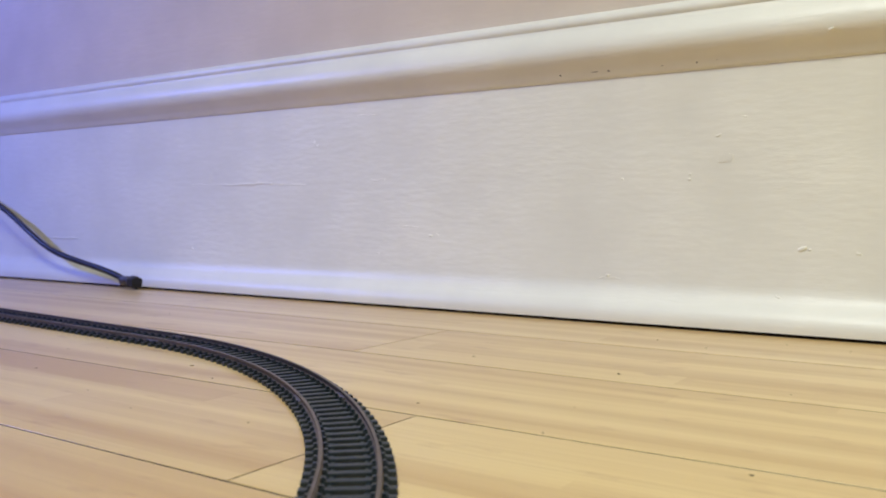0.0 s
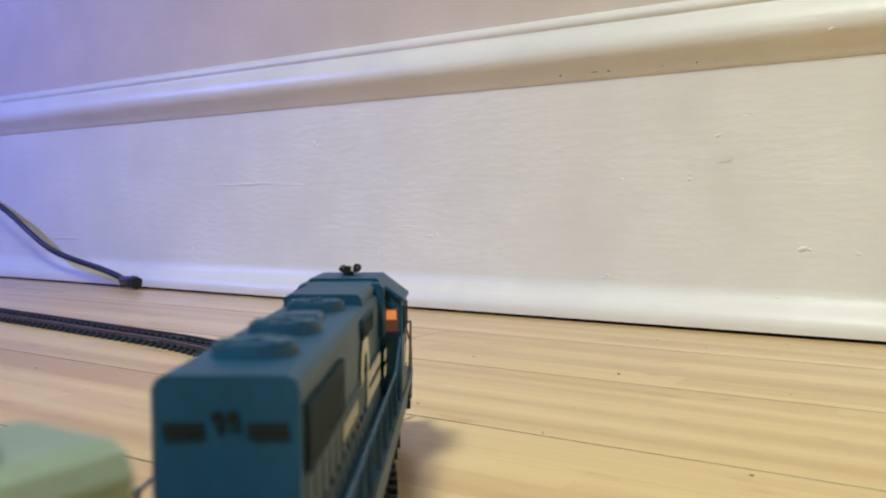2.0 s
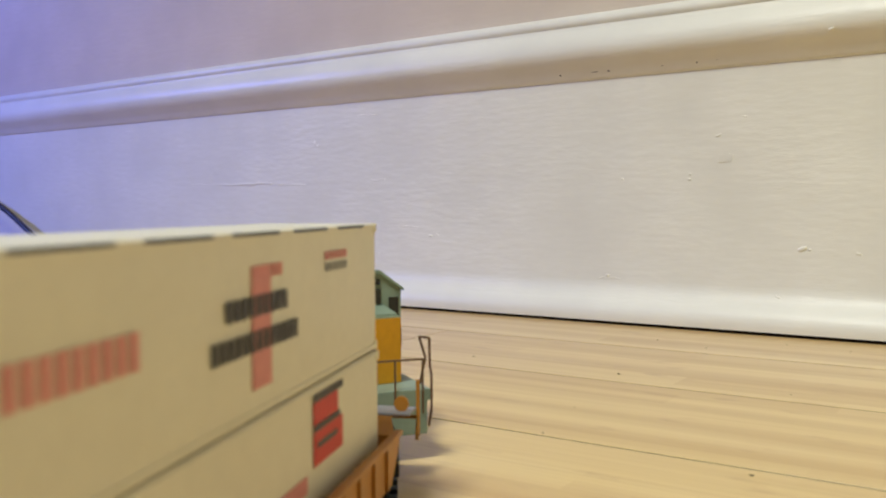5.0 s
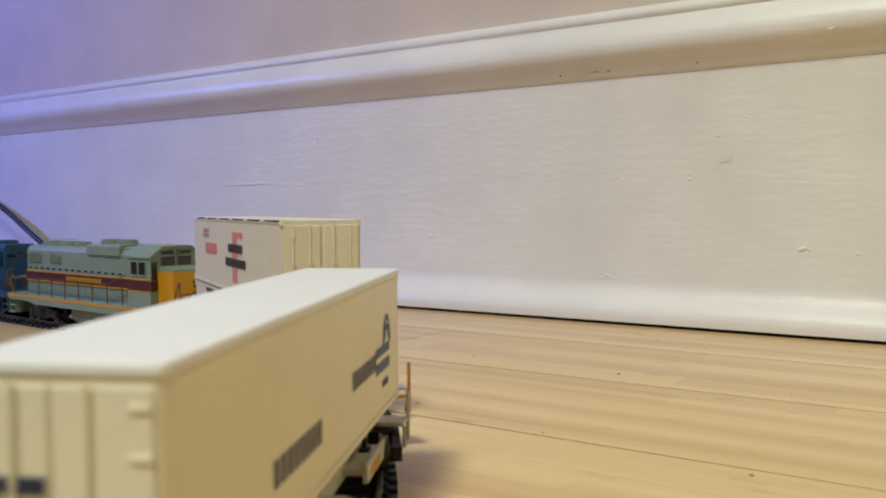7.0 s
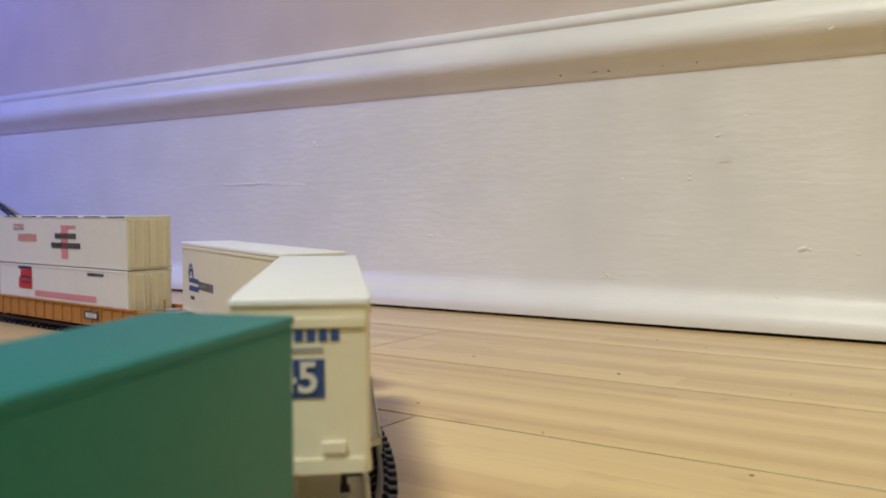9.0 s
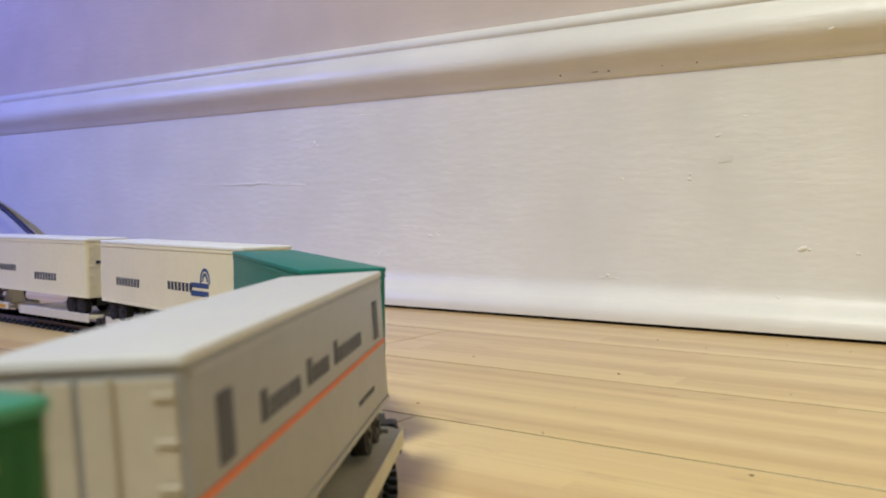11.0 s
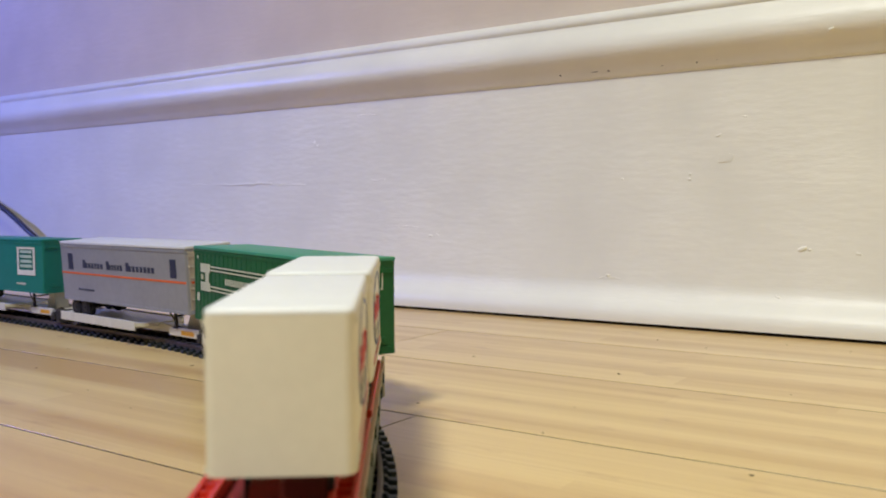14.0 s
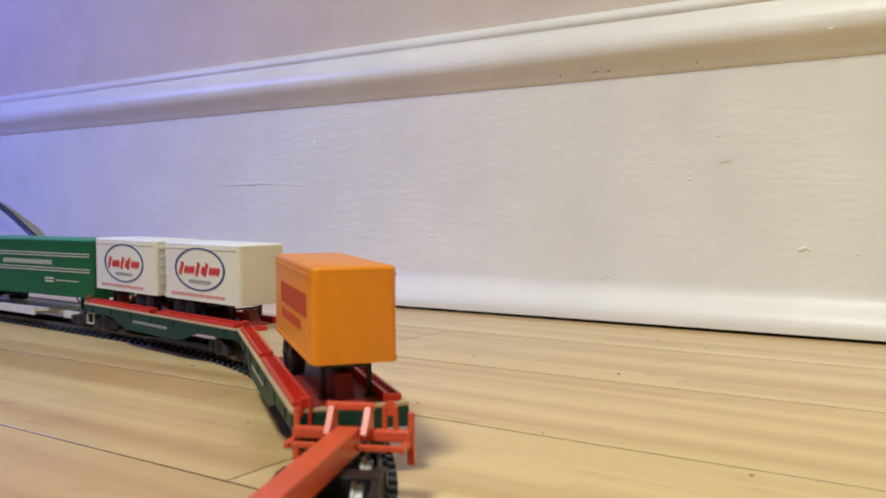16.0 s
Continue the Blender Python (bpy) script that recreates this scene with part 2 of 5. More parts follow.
def rod(bm, a, b, r, sides=8):
    a, b = Vector(a), Vector(b)
    m = Matrix.Translation((a + b) / 2) @ (b - a).to_track_quat("Z", "Y").to_matrix().to_4x4()
    return bmesh.ops.create_cone(bm, cap_ends=True, segments=sides, radius1=r, radius2=r, depth=(b - a).length, matrix=m)["verts"]


def wire(bm, points, r, sides=6):
    for a, b in zip(points, points[1:]):
        rod(bm, a, b, r, sides)


def disc(bm, c, r, depth, axis="z", sides=24, r2=None):
    e = Vector({"x": (1, 0, 0), "y": (0, 1, 0), "z": (0, 0, 1)}[axis])
    m = Matrix.Translation(c) @ e.to_track_quat("Z", "Y").to_matrix().to_4x4()
    return bmesh.ops.create_cone(bm, cap_ends=True, segments=sides, radius1=r, radius2=r if r2 is None else r2, depth=depth, matrix=m)["verts"]


def ring(bm, c, r0, r1, depth, y_scale=1.0, axis="y", sides=36, arc=(0, 360)):
    """A flat ring or arc, r0 to r1, in the plane across the axis."""
    full = arc[1] - arc[0] >= 360
    n = sides if full else sides + 1
    loops = []
    for k in range(n):
        t = radians(arc[0] + (arc[1] - arc[0]) * k / sides)
        q = []
        for r, d in ((r0, 0), (r1, 0), (r1, depth), (r0, depth)):
            u, w = r * math.cos(t), r * math.sin(t) * y_scale
            q.append(bm.verts.new((c[0] + u, c[1] + d, c[2] + w) if axis == "y" else (c[0] + d, c[1] + u, c[2] + w)))
        loops.append(q)
    faces = []
    for k in range(n if full else n - 1):
        a, b = loops[k], loops[(k + 1) % n]
        faces += [bm.faces.new((a[i], a[(i + 1) % 4], b[(i + 1) % 4], b[i])) for i in range(4)]
    if not full:
        faces += [bm.faces.new(loops[0]), bm.faces.new(loops[-1])]
    bmesh.ops.recalc_face_normals(bm, faces=faces)


def mesh_of(name, bm, material, smooth=False):
    me = bpy.data.meshes.new(name)
    bm.to_mesh(me)
    bm.free()
    me.materials.append(material)
    if smooth:
        me.polygons.foreach_set("use_smooth", [True] * len(me.polygons))
        me.set_sharp_from_angle(angle=radians(40))
    return me


def part(name, bm, material, parent, label="", smooth=False):
    ob = new(name, mesh_of(name, bm, material, smooth))
    ob.parent = parent
    return tagged(ob, label) if label else ob


def thing(name, label, category, group="", kind=""):
    return tagged(new(name), label, category, group, kind)


def shape(fn, *args, **kw):
    bm = bmesh.new()
    fn(bm, *args, **kw)
    return bm


# ---- floor, walls, ceiling ----
WALL_Y = 0.5546
X0, X1, Y0, TOP = -2.6, 1.5, -2.2, 2.42


def build_floor():
    base = tagged(new("floor", mesh_of("floor", shape(box, X0, X1, Y0, WALL_Y + 0.1, -0.03, -0.00015), GAP)), "pale bamboo strip floor with fine dark joints", "floor", kind="structure")
    rng = random.Random(3)
    edges = [-0.222, -0.1245, -0.027, 0.0715, 0.1691, 0.2637, 0.3645, 0.4610]
    while edges[0] > Y0:
        edges.insert(0, edges[0] - 0.0985)
    edges.append(WALL_Y + 0.06)
    stops = {0.1691: [-1.39, -0.191, 1.02], 0.3645: [-1.50, -0.308, 0.90]}
    planks = []
    for y0, y1 in zip(edges, edges[1:]):
        xs = stops.get(y0)
        if xs is None:
            k = rng.uniform(0, 1.1) if y0 < 0.1 or y0 > 0.5 else 1.0
            xs = [X0 + k + 1.2 * i for i in range(5)] if y0 < 0.1 or y0 > 0.5 else [-1.75, 0.72]
        xs = [X0] + [x for x in xs if X0 < x < X1] + [X1]
        for a, b in zip(xs, xs[1:]):
            bm = bmesh.new()
            g = 0.00048
            prism(bm, [(y0 + g, -0.012), (y1 - g, -0.012), (y1 - g, -0.0002), (y1 - g - 0.0002, 0), (y0 + g + 0.0002, 0), (y0 + g, -0.0002)], "x", a + g * 0.7, b - g * 0.7)
            planks.append((bm, base))
    return planks


def build_room():
    wall = new("wall_north", mesh_of("wall_north", shape(box, X0, X1, WALL_Y + 0.004, WALL_Y + 0.12, 0, TOP), WALL))
    tagged(wall, "tan painted plaster wall above the baseboard", "wall", kind="structure")
    bm = bmesh.new()
    y = WALL_Y
    # quarter-round shoe, flat board, then a cap with cove, bulge, groove and bead
    out = [(y + 0.0035, 0.0022), (y - 0.0125, 0.0022), (y - 0.0128, 0.0056), (y - 0.0120, 0.0094), (y - 0.0099, 0.0130), (y - 0.0070, 0.0162), (y - 0.0042, 0.0190), (y - 0.0021, 0.0220), (y - 0.0007, 0.0254), (y, 0.0292),
           (y, 0.1662), (y - 0.0010, 0.1668), (y - 0.0019, 0.1682), (y - 0.0032, 0.1708), (y - 0.0052, 0.1738), (y - 0.0080, 0.1770), (y - 0.0104, 0.1802),
           (y - 0.0118, 0.1836), (y - 0.0119, 0.1872), (y - 0.0108, 0.1918), (y - 0.0085, 0.1960), (y - 0.0060, 0.1996), (y - 0.0046, 0.2018), (y - 0.0044, 0.2030), (y - 0.0054, 0.2044),
           (y - 0.0056, 0.2066), (y - 0.0042, 0.2096), (y - 0.0010, 0.2116), (y + 0.0035, 0.2120)]
    prism(bm, out, "x", X0, X1)
    board = new("baseboard", mesh_of("baseboard", bm, TRIM, True))
    tagged(board, "tall cream-white painted baseboard with moulded cap", "baseboard", kind="structure")
    for k, (x, ln) in enumerate(((-0.2745, 0.0016), (-0.2500, 0.0046), (-0.2385, 0.0014), (-0.2010, 0.0013), (-0.178, 0.0009), (-0.165, 0.0008))):
        part("paint_chip", shape(box, x, x + ln, y - 0.0035, y - 0.0028, 0.1705 + 0.0004 * (k % 2), 0.1714 + 0.0004 * (k % 2), 0.0001), GAP, board, "dark chip in the paint")
    rng = random.Random(11)
    for x, z, ln, thick in ((-0.667, 0.1020, 0.052, 0.0005), (-0.622, 0.1012, 0.062, 0.0010), (-0.560, 0.1002, 0.040, 0.0006), (-0.906, 0.0478, 0.052, 0.0010), (-0.462, 0.1546, 0.022, 0.0006), (-0.446, 0.1022, 0.014, 0.0007), (-0.420, 0.0640, 0.020, 0.0005), (-0.246, 0.0300, 0.016, 0.0006)):
        bm = bmesh.new()
        steps = max(4, int(ln / 0.006))
        wire(bm, [(x + ln * k / steps, y + 0.0003, z + rng.uniform(-0.0007, 0.0007)) for k in range(steps + 1)], thick, 6)
        part("paint_ridge", bm, TRIM, board)
    for x, z, size in ((-0.1132, 0.0530, 0.0017), (-0.1090, 0.0525, 0.0010), (-0.1258, 0.0225, 0.0013), (-0.0969, 0.1810, 0.0013), (-0.1828, 0.0965, 0.0010), (-0.1825, 0.1000, 0.0008), (-0.1642, 0.1240, 0.0011), (-0.3876, 0.0570, 0.0013), (-0.3810, 0.0580, 0.0009), (-0.5088, 0.1357, 0.0009), (-0.5060, 0.1330, 0.0008), (-0.2286, 0.0979, 0.0009), (-0.0820, 0.0507, 0.0011), (-0.2393, 0.0320, 0.0012), (-0.0819, 0.0270, 0.0009), (-0.6686, 0.0410, 0.0010), (-0.1480, 0.1350, 0.0008), (-0.4400, 0.0420, 0.0008)):
        bm = bmesh.new()
        bmesh.ops.create_icosphere(bm, subdivisions=2, radius=size, matrix=pose(x, y - (0.0114 if z > 0.17 else 0.0014 if z < 0.025 else 0), z, 0, rng.uniform(-30, 30), 0) @ Matrix.Diagonal((rng.uniform(1.2, 2.2), 0.5, rng.uniform(0.6, 1.0), 1)))
        part("paint_lump", bm, TRIM, board, smooth=True)
    bm = bmesh.new()
    prism(bm, [(-0.1645, 0.1068), (-0.1560, 0.1072), (-0.1548, 0.1112), (-0.1580, 0.1126), (-0.1632, 0.1108)], "y", y - 0.0003, y + 0.0002)
    part("paint_patch", bm, TRIM, board, "flat daub of thicker paint")
    # solid near-black strip stands in for the shade in the gap under the shoe
    part("gap_shade_strip", shape(box, X0, X1, WALL_Y - 0.009, WALL_Y + 0.003, -0.001, 0.0022), GAP, board, "black strip standing in for shade in the gap under the baseboard")
    for name, dims in (("wall_south", (X0, X1, Y0 - 0.1, Y0, 0, TOP)), ("wall_west", (X0 - 0.1, X0, Y0, WALL_Y, 0, TOP)), ("wall_east", (X1, X1 + 0.1, Y0, WALL_Y, 0, TOP))):
        tagged(new(name, mesh_of(name, shape(box, *dims), ROOM)), "plain light painted wall", "wall", kind="structure")
    tagged(new("ceiling", mesh_of("ceiling", shape(box, X0, X1, Y0, WALL_Y, TOP, TOP + 0.1), ROOM)), "plain light ceiling", "ceiling", kind="structure")


# ---- track ----
def sweep(bm, outline, s0, s1, offset, step=0.008):
    """Sweeps a cross-section (across, up) along the track."""
    n = max(2, int((s1 - s0) / step) + 1)
    rings = []
    for i in range(n):
        p, d = on_track(s0 + (s1 - s0) * i / (n - 1))
        left = Vector((-d.y, d.x))
        rings.append([bm.verts.new((*(p + left * (offset + u)), w)) for u, w in outline])
    m = len(outline)
    faces = [bm.faces.new(rings[0]), bm.faces.new(rings[-1])]
    for a, b in zip(rings, rings[1:]):
        faces += [bm.faces.new((a[i], a[(i + 1) % m], b[(i + 1) % m], b[i])) for i in range(m)]
    bmesh.ops.recalc_face_normals(bm, faces=faces)


RAIL_SHAPE = [(-0.00055, 0.0047), (0.00055, 0.0047), (0.00062, 0.0043), (0.00058, 0.0039), (0.00022, 0.0036), (0.00022, 0.0027), (0.00095, 0.0023), (0.00095, 0.0020),
              (-0.00095, 0.0020), (-0.00095, 0.0023), (-0.00022, 0.0027), (-0.00022, 0.0036), (-0.00058, 0.0039), (-0.00062, 0.0043)]
GAUGE = 0.0088
SECTION = RAD * radians(30)
FIRST = 0.9495 * RAD


def tie_mesh():
    bm = bmesh.new()
    box(bm, -0.00165, 0.00165, -0.0137, 0.0137, 0.0, 0.0020, 0.0002)
    for side in (-1, 1):
        for across in (-1, 1):
            y = side * GAUGE + across * 0.0016
            box(bm, -0.0010, 0.0010, y - 0.0006, y + 0.0006, 0.0019, 0.0030)
            box(bm, -0.0014, 0.0014, y - 0.0009, y + 0.0009, 0.0019, 0.0024)
    return mesh_of("tie", bm, TIE)


def build_track():
    label = "black plastic model railway track section with dull steel rails"
    joints = [FIRST + SECTION * k for k in range(-5, 2)]
    cuts = [-1.95] + [joints[0] - 0.229 * k for k in (4, 3, 2, 1)] + joints
    cuts += [joints[-1] + 0.229 * k for k in range(1, 8)]
    cuts = sorted(c for c in cuts if -1.95 <= c <= 2.2)
    sleepers = tie_mesh()
    sections = []
    rng = random.Random(9)
    for a, b in zip(cuts, cuts[1:]):
        sec = thing("track_section", label, "train track", "track sections")
        p, d = on_track((a + b) / 2)
        for off in (-GAUGE, GAUGE):
            bm = bmesh.new()
            sweep(bm, RAIL_SHAPE, a + 0.0003, b - 0.0003, off)
            part("rail", bm, RAIL, sec)
            bm = bmesh.new()
            sweep(bm, [(-0.0014, 0.0019), (-0.0014, 0.0027), (-0.0007, 0.0033), (0.0007, 0.0033), (0.0014, 0.0027), (0.0014, 0.0019)], b - 0.006, b + 0.006, off, 0.003)
            part("rail_joiner", bm, JOINER, sec, "bright metal rail joiner")
        n = round((b - a) / 0.0075)
        near = -0.2 < (a + b) / 2 < 1.6
        for strip in (-0.0052, 0.0052):
            part("tie_web", shape(sweep, [(-0.0006, 0.0), (0.0006, 0.0), (0.0006, 0.0012), (-0.0006, 0.0012)], a + 0.004, b - 0.004, strip), TIE, sec)
        for k in range(n):
            p, d = on_track(a + (k + 0.5) * (b - a) / n)
            m = pose(p.x, p.y, 0, 0, 0, math.degrees(math.atan2(d.y, d.x)) + rng.uniform(-0.6, 0.6))
            sections.append((sleepers, sec, m, near))
    return sections


def finish_track(rows):
    rest = {}
    for me, sec, m, near in rows:
        if near:
            ob = new("tie", me)
            ob.parent, ob.matrix_basis = sec, m
        else:
            rest.setdefault(sec, []).append(m)
    for sec, ms in rest.items():
        verts, faces = [], []
        co = [v.co.copy() for v in rows[0][0].vertices]
        polys = [list(f.vertices) for f in rows[0][0].polygons]
        for m in ms:
            k = len(verts)
            verts += [tuple(m @ c) for c in co]
            faces += [[i + k for i in f] for f in polys]
        me = bpy.data.meshes.new("ties")
        me.from_pydata(verts, [], faces)
        me.materials.append(TIE)
        ob = new("ties", me)
        ob.parent = sec
        tagged(ob, kind="stuff")


# ---- loose cable by the wall ----
def build_cable():
    cable = thing("coaxial_cable", "black coaxial cable with a metal plug lying by the baseboard", "cable")
    pts = [(-1.55, 0.49, 0.30), (-1.35, 0.515, 0.210), (-1.15, 0.528, 0.145), (-1.03, 0.532, 0.1080), (-0.968, 0.532, 0.0840), (-0.940, 0.532, 0.0710), (-0.912, 0.532, 0.0555), (-0.885, 0.532, 0.0420), (-0.859, 0.532, 0.0322),
           (-0.809, 0.532, 0.0232), (-0.765, 0.531, 0.0165), (-0.742, 0.530, 0.0100), (-0.732, 0.529, 0.0080)]
    cu = bpy.data.curves.new("cord", "CURVE")
    cu.dimensions, cu.bevel_depth, cu.bevel_resolution, cu.use_fill_caps = "3D", 0.0031, 3, True
    sp = cu.splines.new("NURBS")
    sp.points.add(len(pts) - 1)
    for q, c in zip(sp.points, pts):
        q.co = (*c, 1)
    sp.use_endpoint_u, sp.order_u = True, 4
    tmp = bpy.data.objects.new("cord", cu)
    scene.collection.objects.link(tmp)
    me = bpy.data.meshes.new_from_object(tmp.evaluated_get(bpy.context.evaluated_depsgraph_get()))
    bpy.data.objects.remove(tmp)
    me.materials.clear()
    me.materials.append(CABLE)
    ob = new("cord", me)
    ob.parent = cable
    a, d = Vector((-0.738, 0.529, 0.0085)), Vector((0.97, -0.08, -0.04)).normalized()
    bm = bmesh.new()
    rod(bm, a - d * 0.004, a + d * 0.012, 0.0048, 16)
    rod(bm, a + d * 0.003, a + d * 0.006, 0.0053, 16)
    part("plug_sleeve", bm, STEEL, cable, "dull metal plug sleeve")
    bm = bmesh.new()
    rod(bm, a + d * 0.012, a + d * 0.021, 0.0064, 6)
    part("plug_nut", bm, BLACK, cable, "dark hexagonal plug nut")


def build_specks():
    """Crumbs and small dark marks on the floor."""
    bm = bmesh.new()
    rng = random.Random(5)
    for x, y in [(-0.1471, 0.4778), (-0.1585, 0.3809), (-0.0655, 0.2567), (-0.1463, 0.3076), (-0.1386, 0.2657), (-0.3374, 0.2218), (-0.3467, 0.2863), (-0.202, 0.2797), (-0.1089, 0.3071), (-0.0805, 0.377)]:
        m = pose(x, y, 0.0003, 0, 0, rng.uniform(0, 180)) @ Matrix.Diagonal((rng.uniform(1.2, 2.6), 0.8, 0.5, 1))
        bmesh.ops.create_icosphere(bm, subdivisions=1, radius=rng.uniform(0.00025, 0.0005), matrix=m)
    for k in range(26):
        m = pose(rng.uniform(-0.7, 0.15), rng.uniform(0.08, 0.53), 0.0002, 0, 0, rng.uniform(0, 180)) @ Matrix.Diagonal((2, 0.8, 0.5, 1))
        bmesh.ops.create_icosphere(bm, subdivisions=1, radius=rng.uniform(0.0002, 0.0004), matrix=m)
    tagged(new("crumbs", mesh_of("crumbs", bm, surface("crumb", (0.10, 0.06, 0.03), 0.8))), "tiny dark crumbs scattered over the floor", "crumbs", kind="stuff")


build_specks()
FLOOR_PLANKS = build_floor()
build_room()
TIES = build_track()
build_cable()

# ---- the train: common pieces ----
TRAIN, BOGIES, WHEELSETS = [], [], []


def run(ob, back, half, extra=Matrix()):
    TRAIN.append((ob, back, half, extra))


def wheelset_mesh(r):
    bm = bmesh.new()
    for side in (-1, 1):
        disc(bm, (0, side * 0.0088, 0), r, 0.0022, "y", 20)
        disc(bm, (0, side * 0.0076, 0), r + 0.0007, 0.0006, "y", 20)
        disc(bm, (0, side * 0.0101, 0), r * 0.42, 0.0010, "y", 12)
        for k in range(5):
            a = k * math.pi * 0.4
            disc(bm, (r * 0.66 * math.cos(a), side * 0.0100, r * 0.66 * math.sin(a)), r * 0.12, 0.0006, "y", 8)
    rod(bm, (0, -0.0115, 0), (0, 0.0115, 0), 0.0011, 8)
    me = mesh_of("wheelset", bm, STEEL)
    return me


def bogie_mesh(base, top, r, heavy):
    bm = bmesh.new()
    for side in (-1, 1):
        y = side * (0.0128 if heavy else 0.0122)
        h = r + 0.0007
        prism(bm, [(-base - 0.0030, RAIL_TOP + h - 0.0022), (-base - 0.0030, RAIL_TOP + h + 0.0016), (-base * 0.5, RAIL_TOP + h + 0.0028), (-base * 0.35, top), (base * 0.35, top),
                   (base * 0.5, RAIL_TOP + h + 0.0028), (base + 0.0030, RAIL_TOP + h + 0.0016), (base + 0.0030, RAIL_TOP + h - 0.0022), (base * 0.45, RAIL_TOP + h - 0.0030), (0, RAIL_TOP + h - 0.0042), (-base * 0.45, RAIL_TOP + h - 0.0030)], "y", y - 0.0010, y + 0.0010)
        for x in (-base, base):
            box(bm, x - 0.0022, x + 0.0022, y - 0.0016, y + 0.0016, RAIL_TOP + r - 0.002, RAIL_TOP + r + 0.0024, 0.0003)
        for x in (-0.0022, 0, 0.0022):
            rod(bm, (x, y + side * 0.0006, RAIL_TOP + r - 0.003), (x, y + side * 0.0006, RAIL_TOP + r + 0.0030), 0.0008, 6)
        if heavy:
            box(bm, -base - 0.004, -base + 0.002, y - 0.0006, y + 0.0014, RAIL_TOP + 0.001, RAIL_TOP + 0.0045, 0.0003)
            box(bm, base - 0.002, base + 0.004, y - 0.0006, y + 0.0014, RAIL_TOP + 0.001, RAIL_TOP + 0.0045, 0.0003)
    box(bm, -0.0035, 0.0035, -0.0125, 0.0125, RAIL_TOP + r - 0.0012, top + 0.0006, 0.0004)
    for x in (-base - 0.001, base + 0.001):
        box(bm, x - 0.0008, x + 0.0008, -0.0122, 0.0122, RAIL_TOP + r * 0.9, RAIL_TOP + r * 0.9 + 0.0012)
    return mesh_of("bogie", bm, BLACK)


WHEEL_BIG, WHEEL_SMALL = wheelset_mesh(0.0058), wheelset_mesh(0.0048)
BOGIE_BIG, BOGIE_SMALL = bogie_mesh(0.0155, 0.0165, 0.0058, True), bogie_mesh(0.0100, 0.0135, 0.0048, False)


def add_bogie(car, x, back, half, big=False, flip=1):
    b = new("bogie", BOGIE_BIG if big else BOGIE_SMALL)
    b.parent = car
    base = 0.0155 if big else 0.0100
    for k in (-base, base):
        w = new("wheelset", WHEEL_BIG if big else WHEEL_SMALL)
        r = 0.0058 if big else 0.0048
        w.parent, w.location = b, (k, 0, RAIL_TOP + r)
        WHEELSETS.append((w, k, r, flip))
    BOGIES.append((b, back, half, x, flip))


def coupler(car, x, way=1):
    bm = bmesh.new()
    box(bm, min(x, x + way * 0.008), max(x, x + way * 0.008), -0.0012, 0.0012, 0.0120, 0.0142, 0.0003)
    box(bm, min(x + way * 0.0065, x + way * 0.0115), max(x + way * 0.0065, x + way * 0.0115), -0.0028, 0.0020, 0.0112, 0.0150, 0.0005)
    rod(bm, (x + way * 0.008, 0, 0.0115), (x + way * 0.0085, 0.001, 0.0060), 0.0004, 6)
    part("coupler", bm, BLACK, car)


def side_marks(bm, rows, w):
    """Slabs a hair proud of both sides or of one: (side, x0, x1, z0, z1)."""
    for side, x0, x1, z0, z1 in rows:
        y = side * w / 2
        box(bm, x0, x1, min(y, y + side * 0.00016), max(y, y + side * 0.00016), z0, z1)


def lettering(side, x0, x1, z0, z1, count):
    """A row of plain bars of the size of letters."""
    step = (x1 - x0) / count
    return [(side, x0 + k * step, x0 + (k + 0.66) * step, z0, z1) for k in range(count)]


def number(text, size, material, parent, m, label):
    cu = bpy.data.curves.new("numeral", "FONT")
    cu.body, cu.size, cu.extrude, cu.align_x, cu.align_y = text, size, 0.00012, "CENTER", "CENTER"
    cu.offset = size * 0.02
    tmp = bpy.data.objects.new("numeral", cu)
    scene.collection.objects.link(tmp)
    me = bpy.data.meshes.new_from_object(tmp.evaluated_get(bpy.context.evaluated_depsgraph_get()))
    bpy.data.objects.remove(tmp)
    me.materials.clear()
    me.materials.append(material)
    ob = new("numeral", me)
    ob.parent, ob.matrix_basis = parent, m
    tagged(ob, label)


# ---- locomotives ----
def fan(bm, x, z, r, h=0.0019):
    disc(bm, (x, 0, z + h / 2), r, h, "z", 28, r * 0.96)
    ring_z = z + h
    disc(bm, (x, 0, ring_z + 0.0002), r * 0.86, 0.0004, "z", 28)
    disc(bm, (x, 0, ring_z + 0.0006), r * 0.2, 0.0006, "z", 12)
    return ring_z + 0.0005


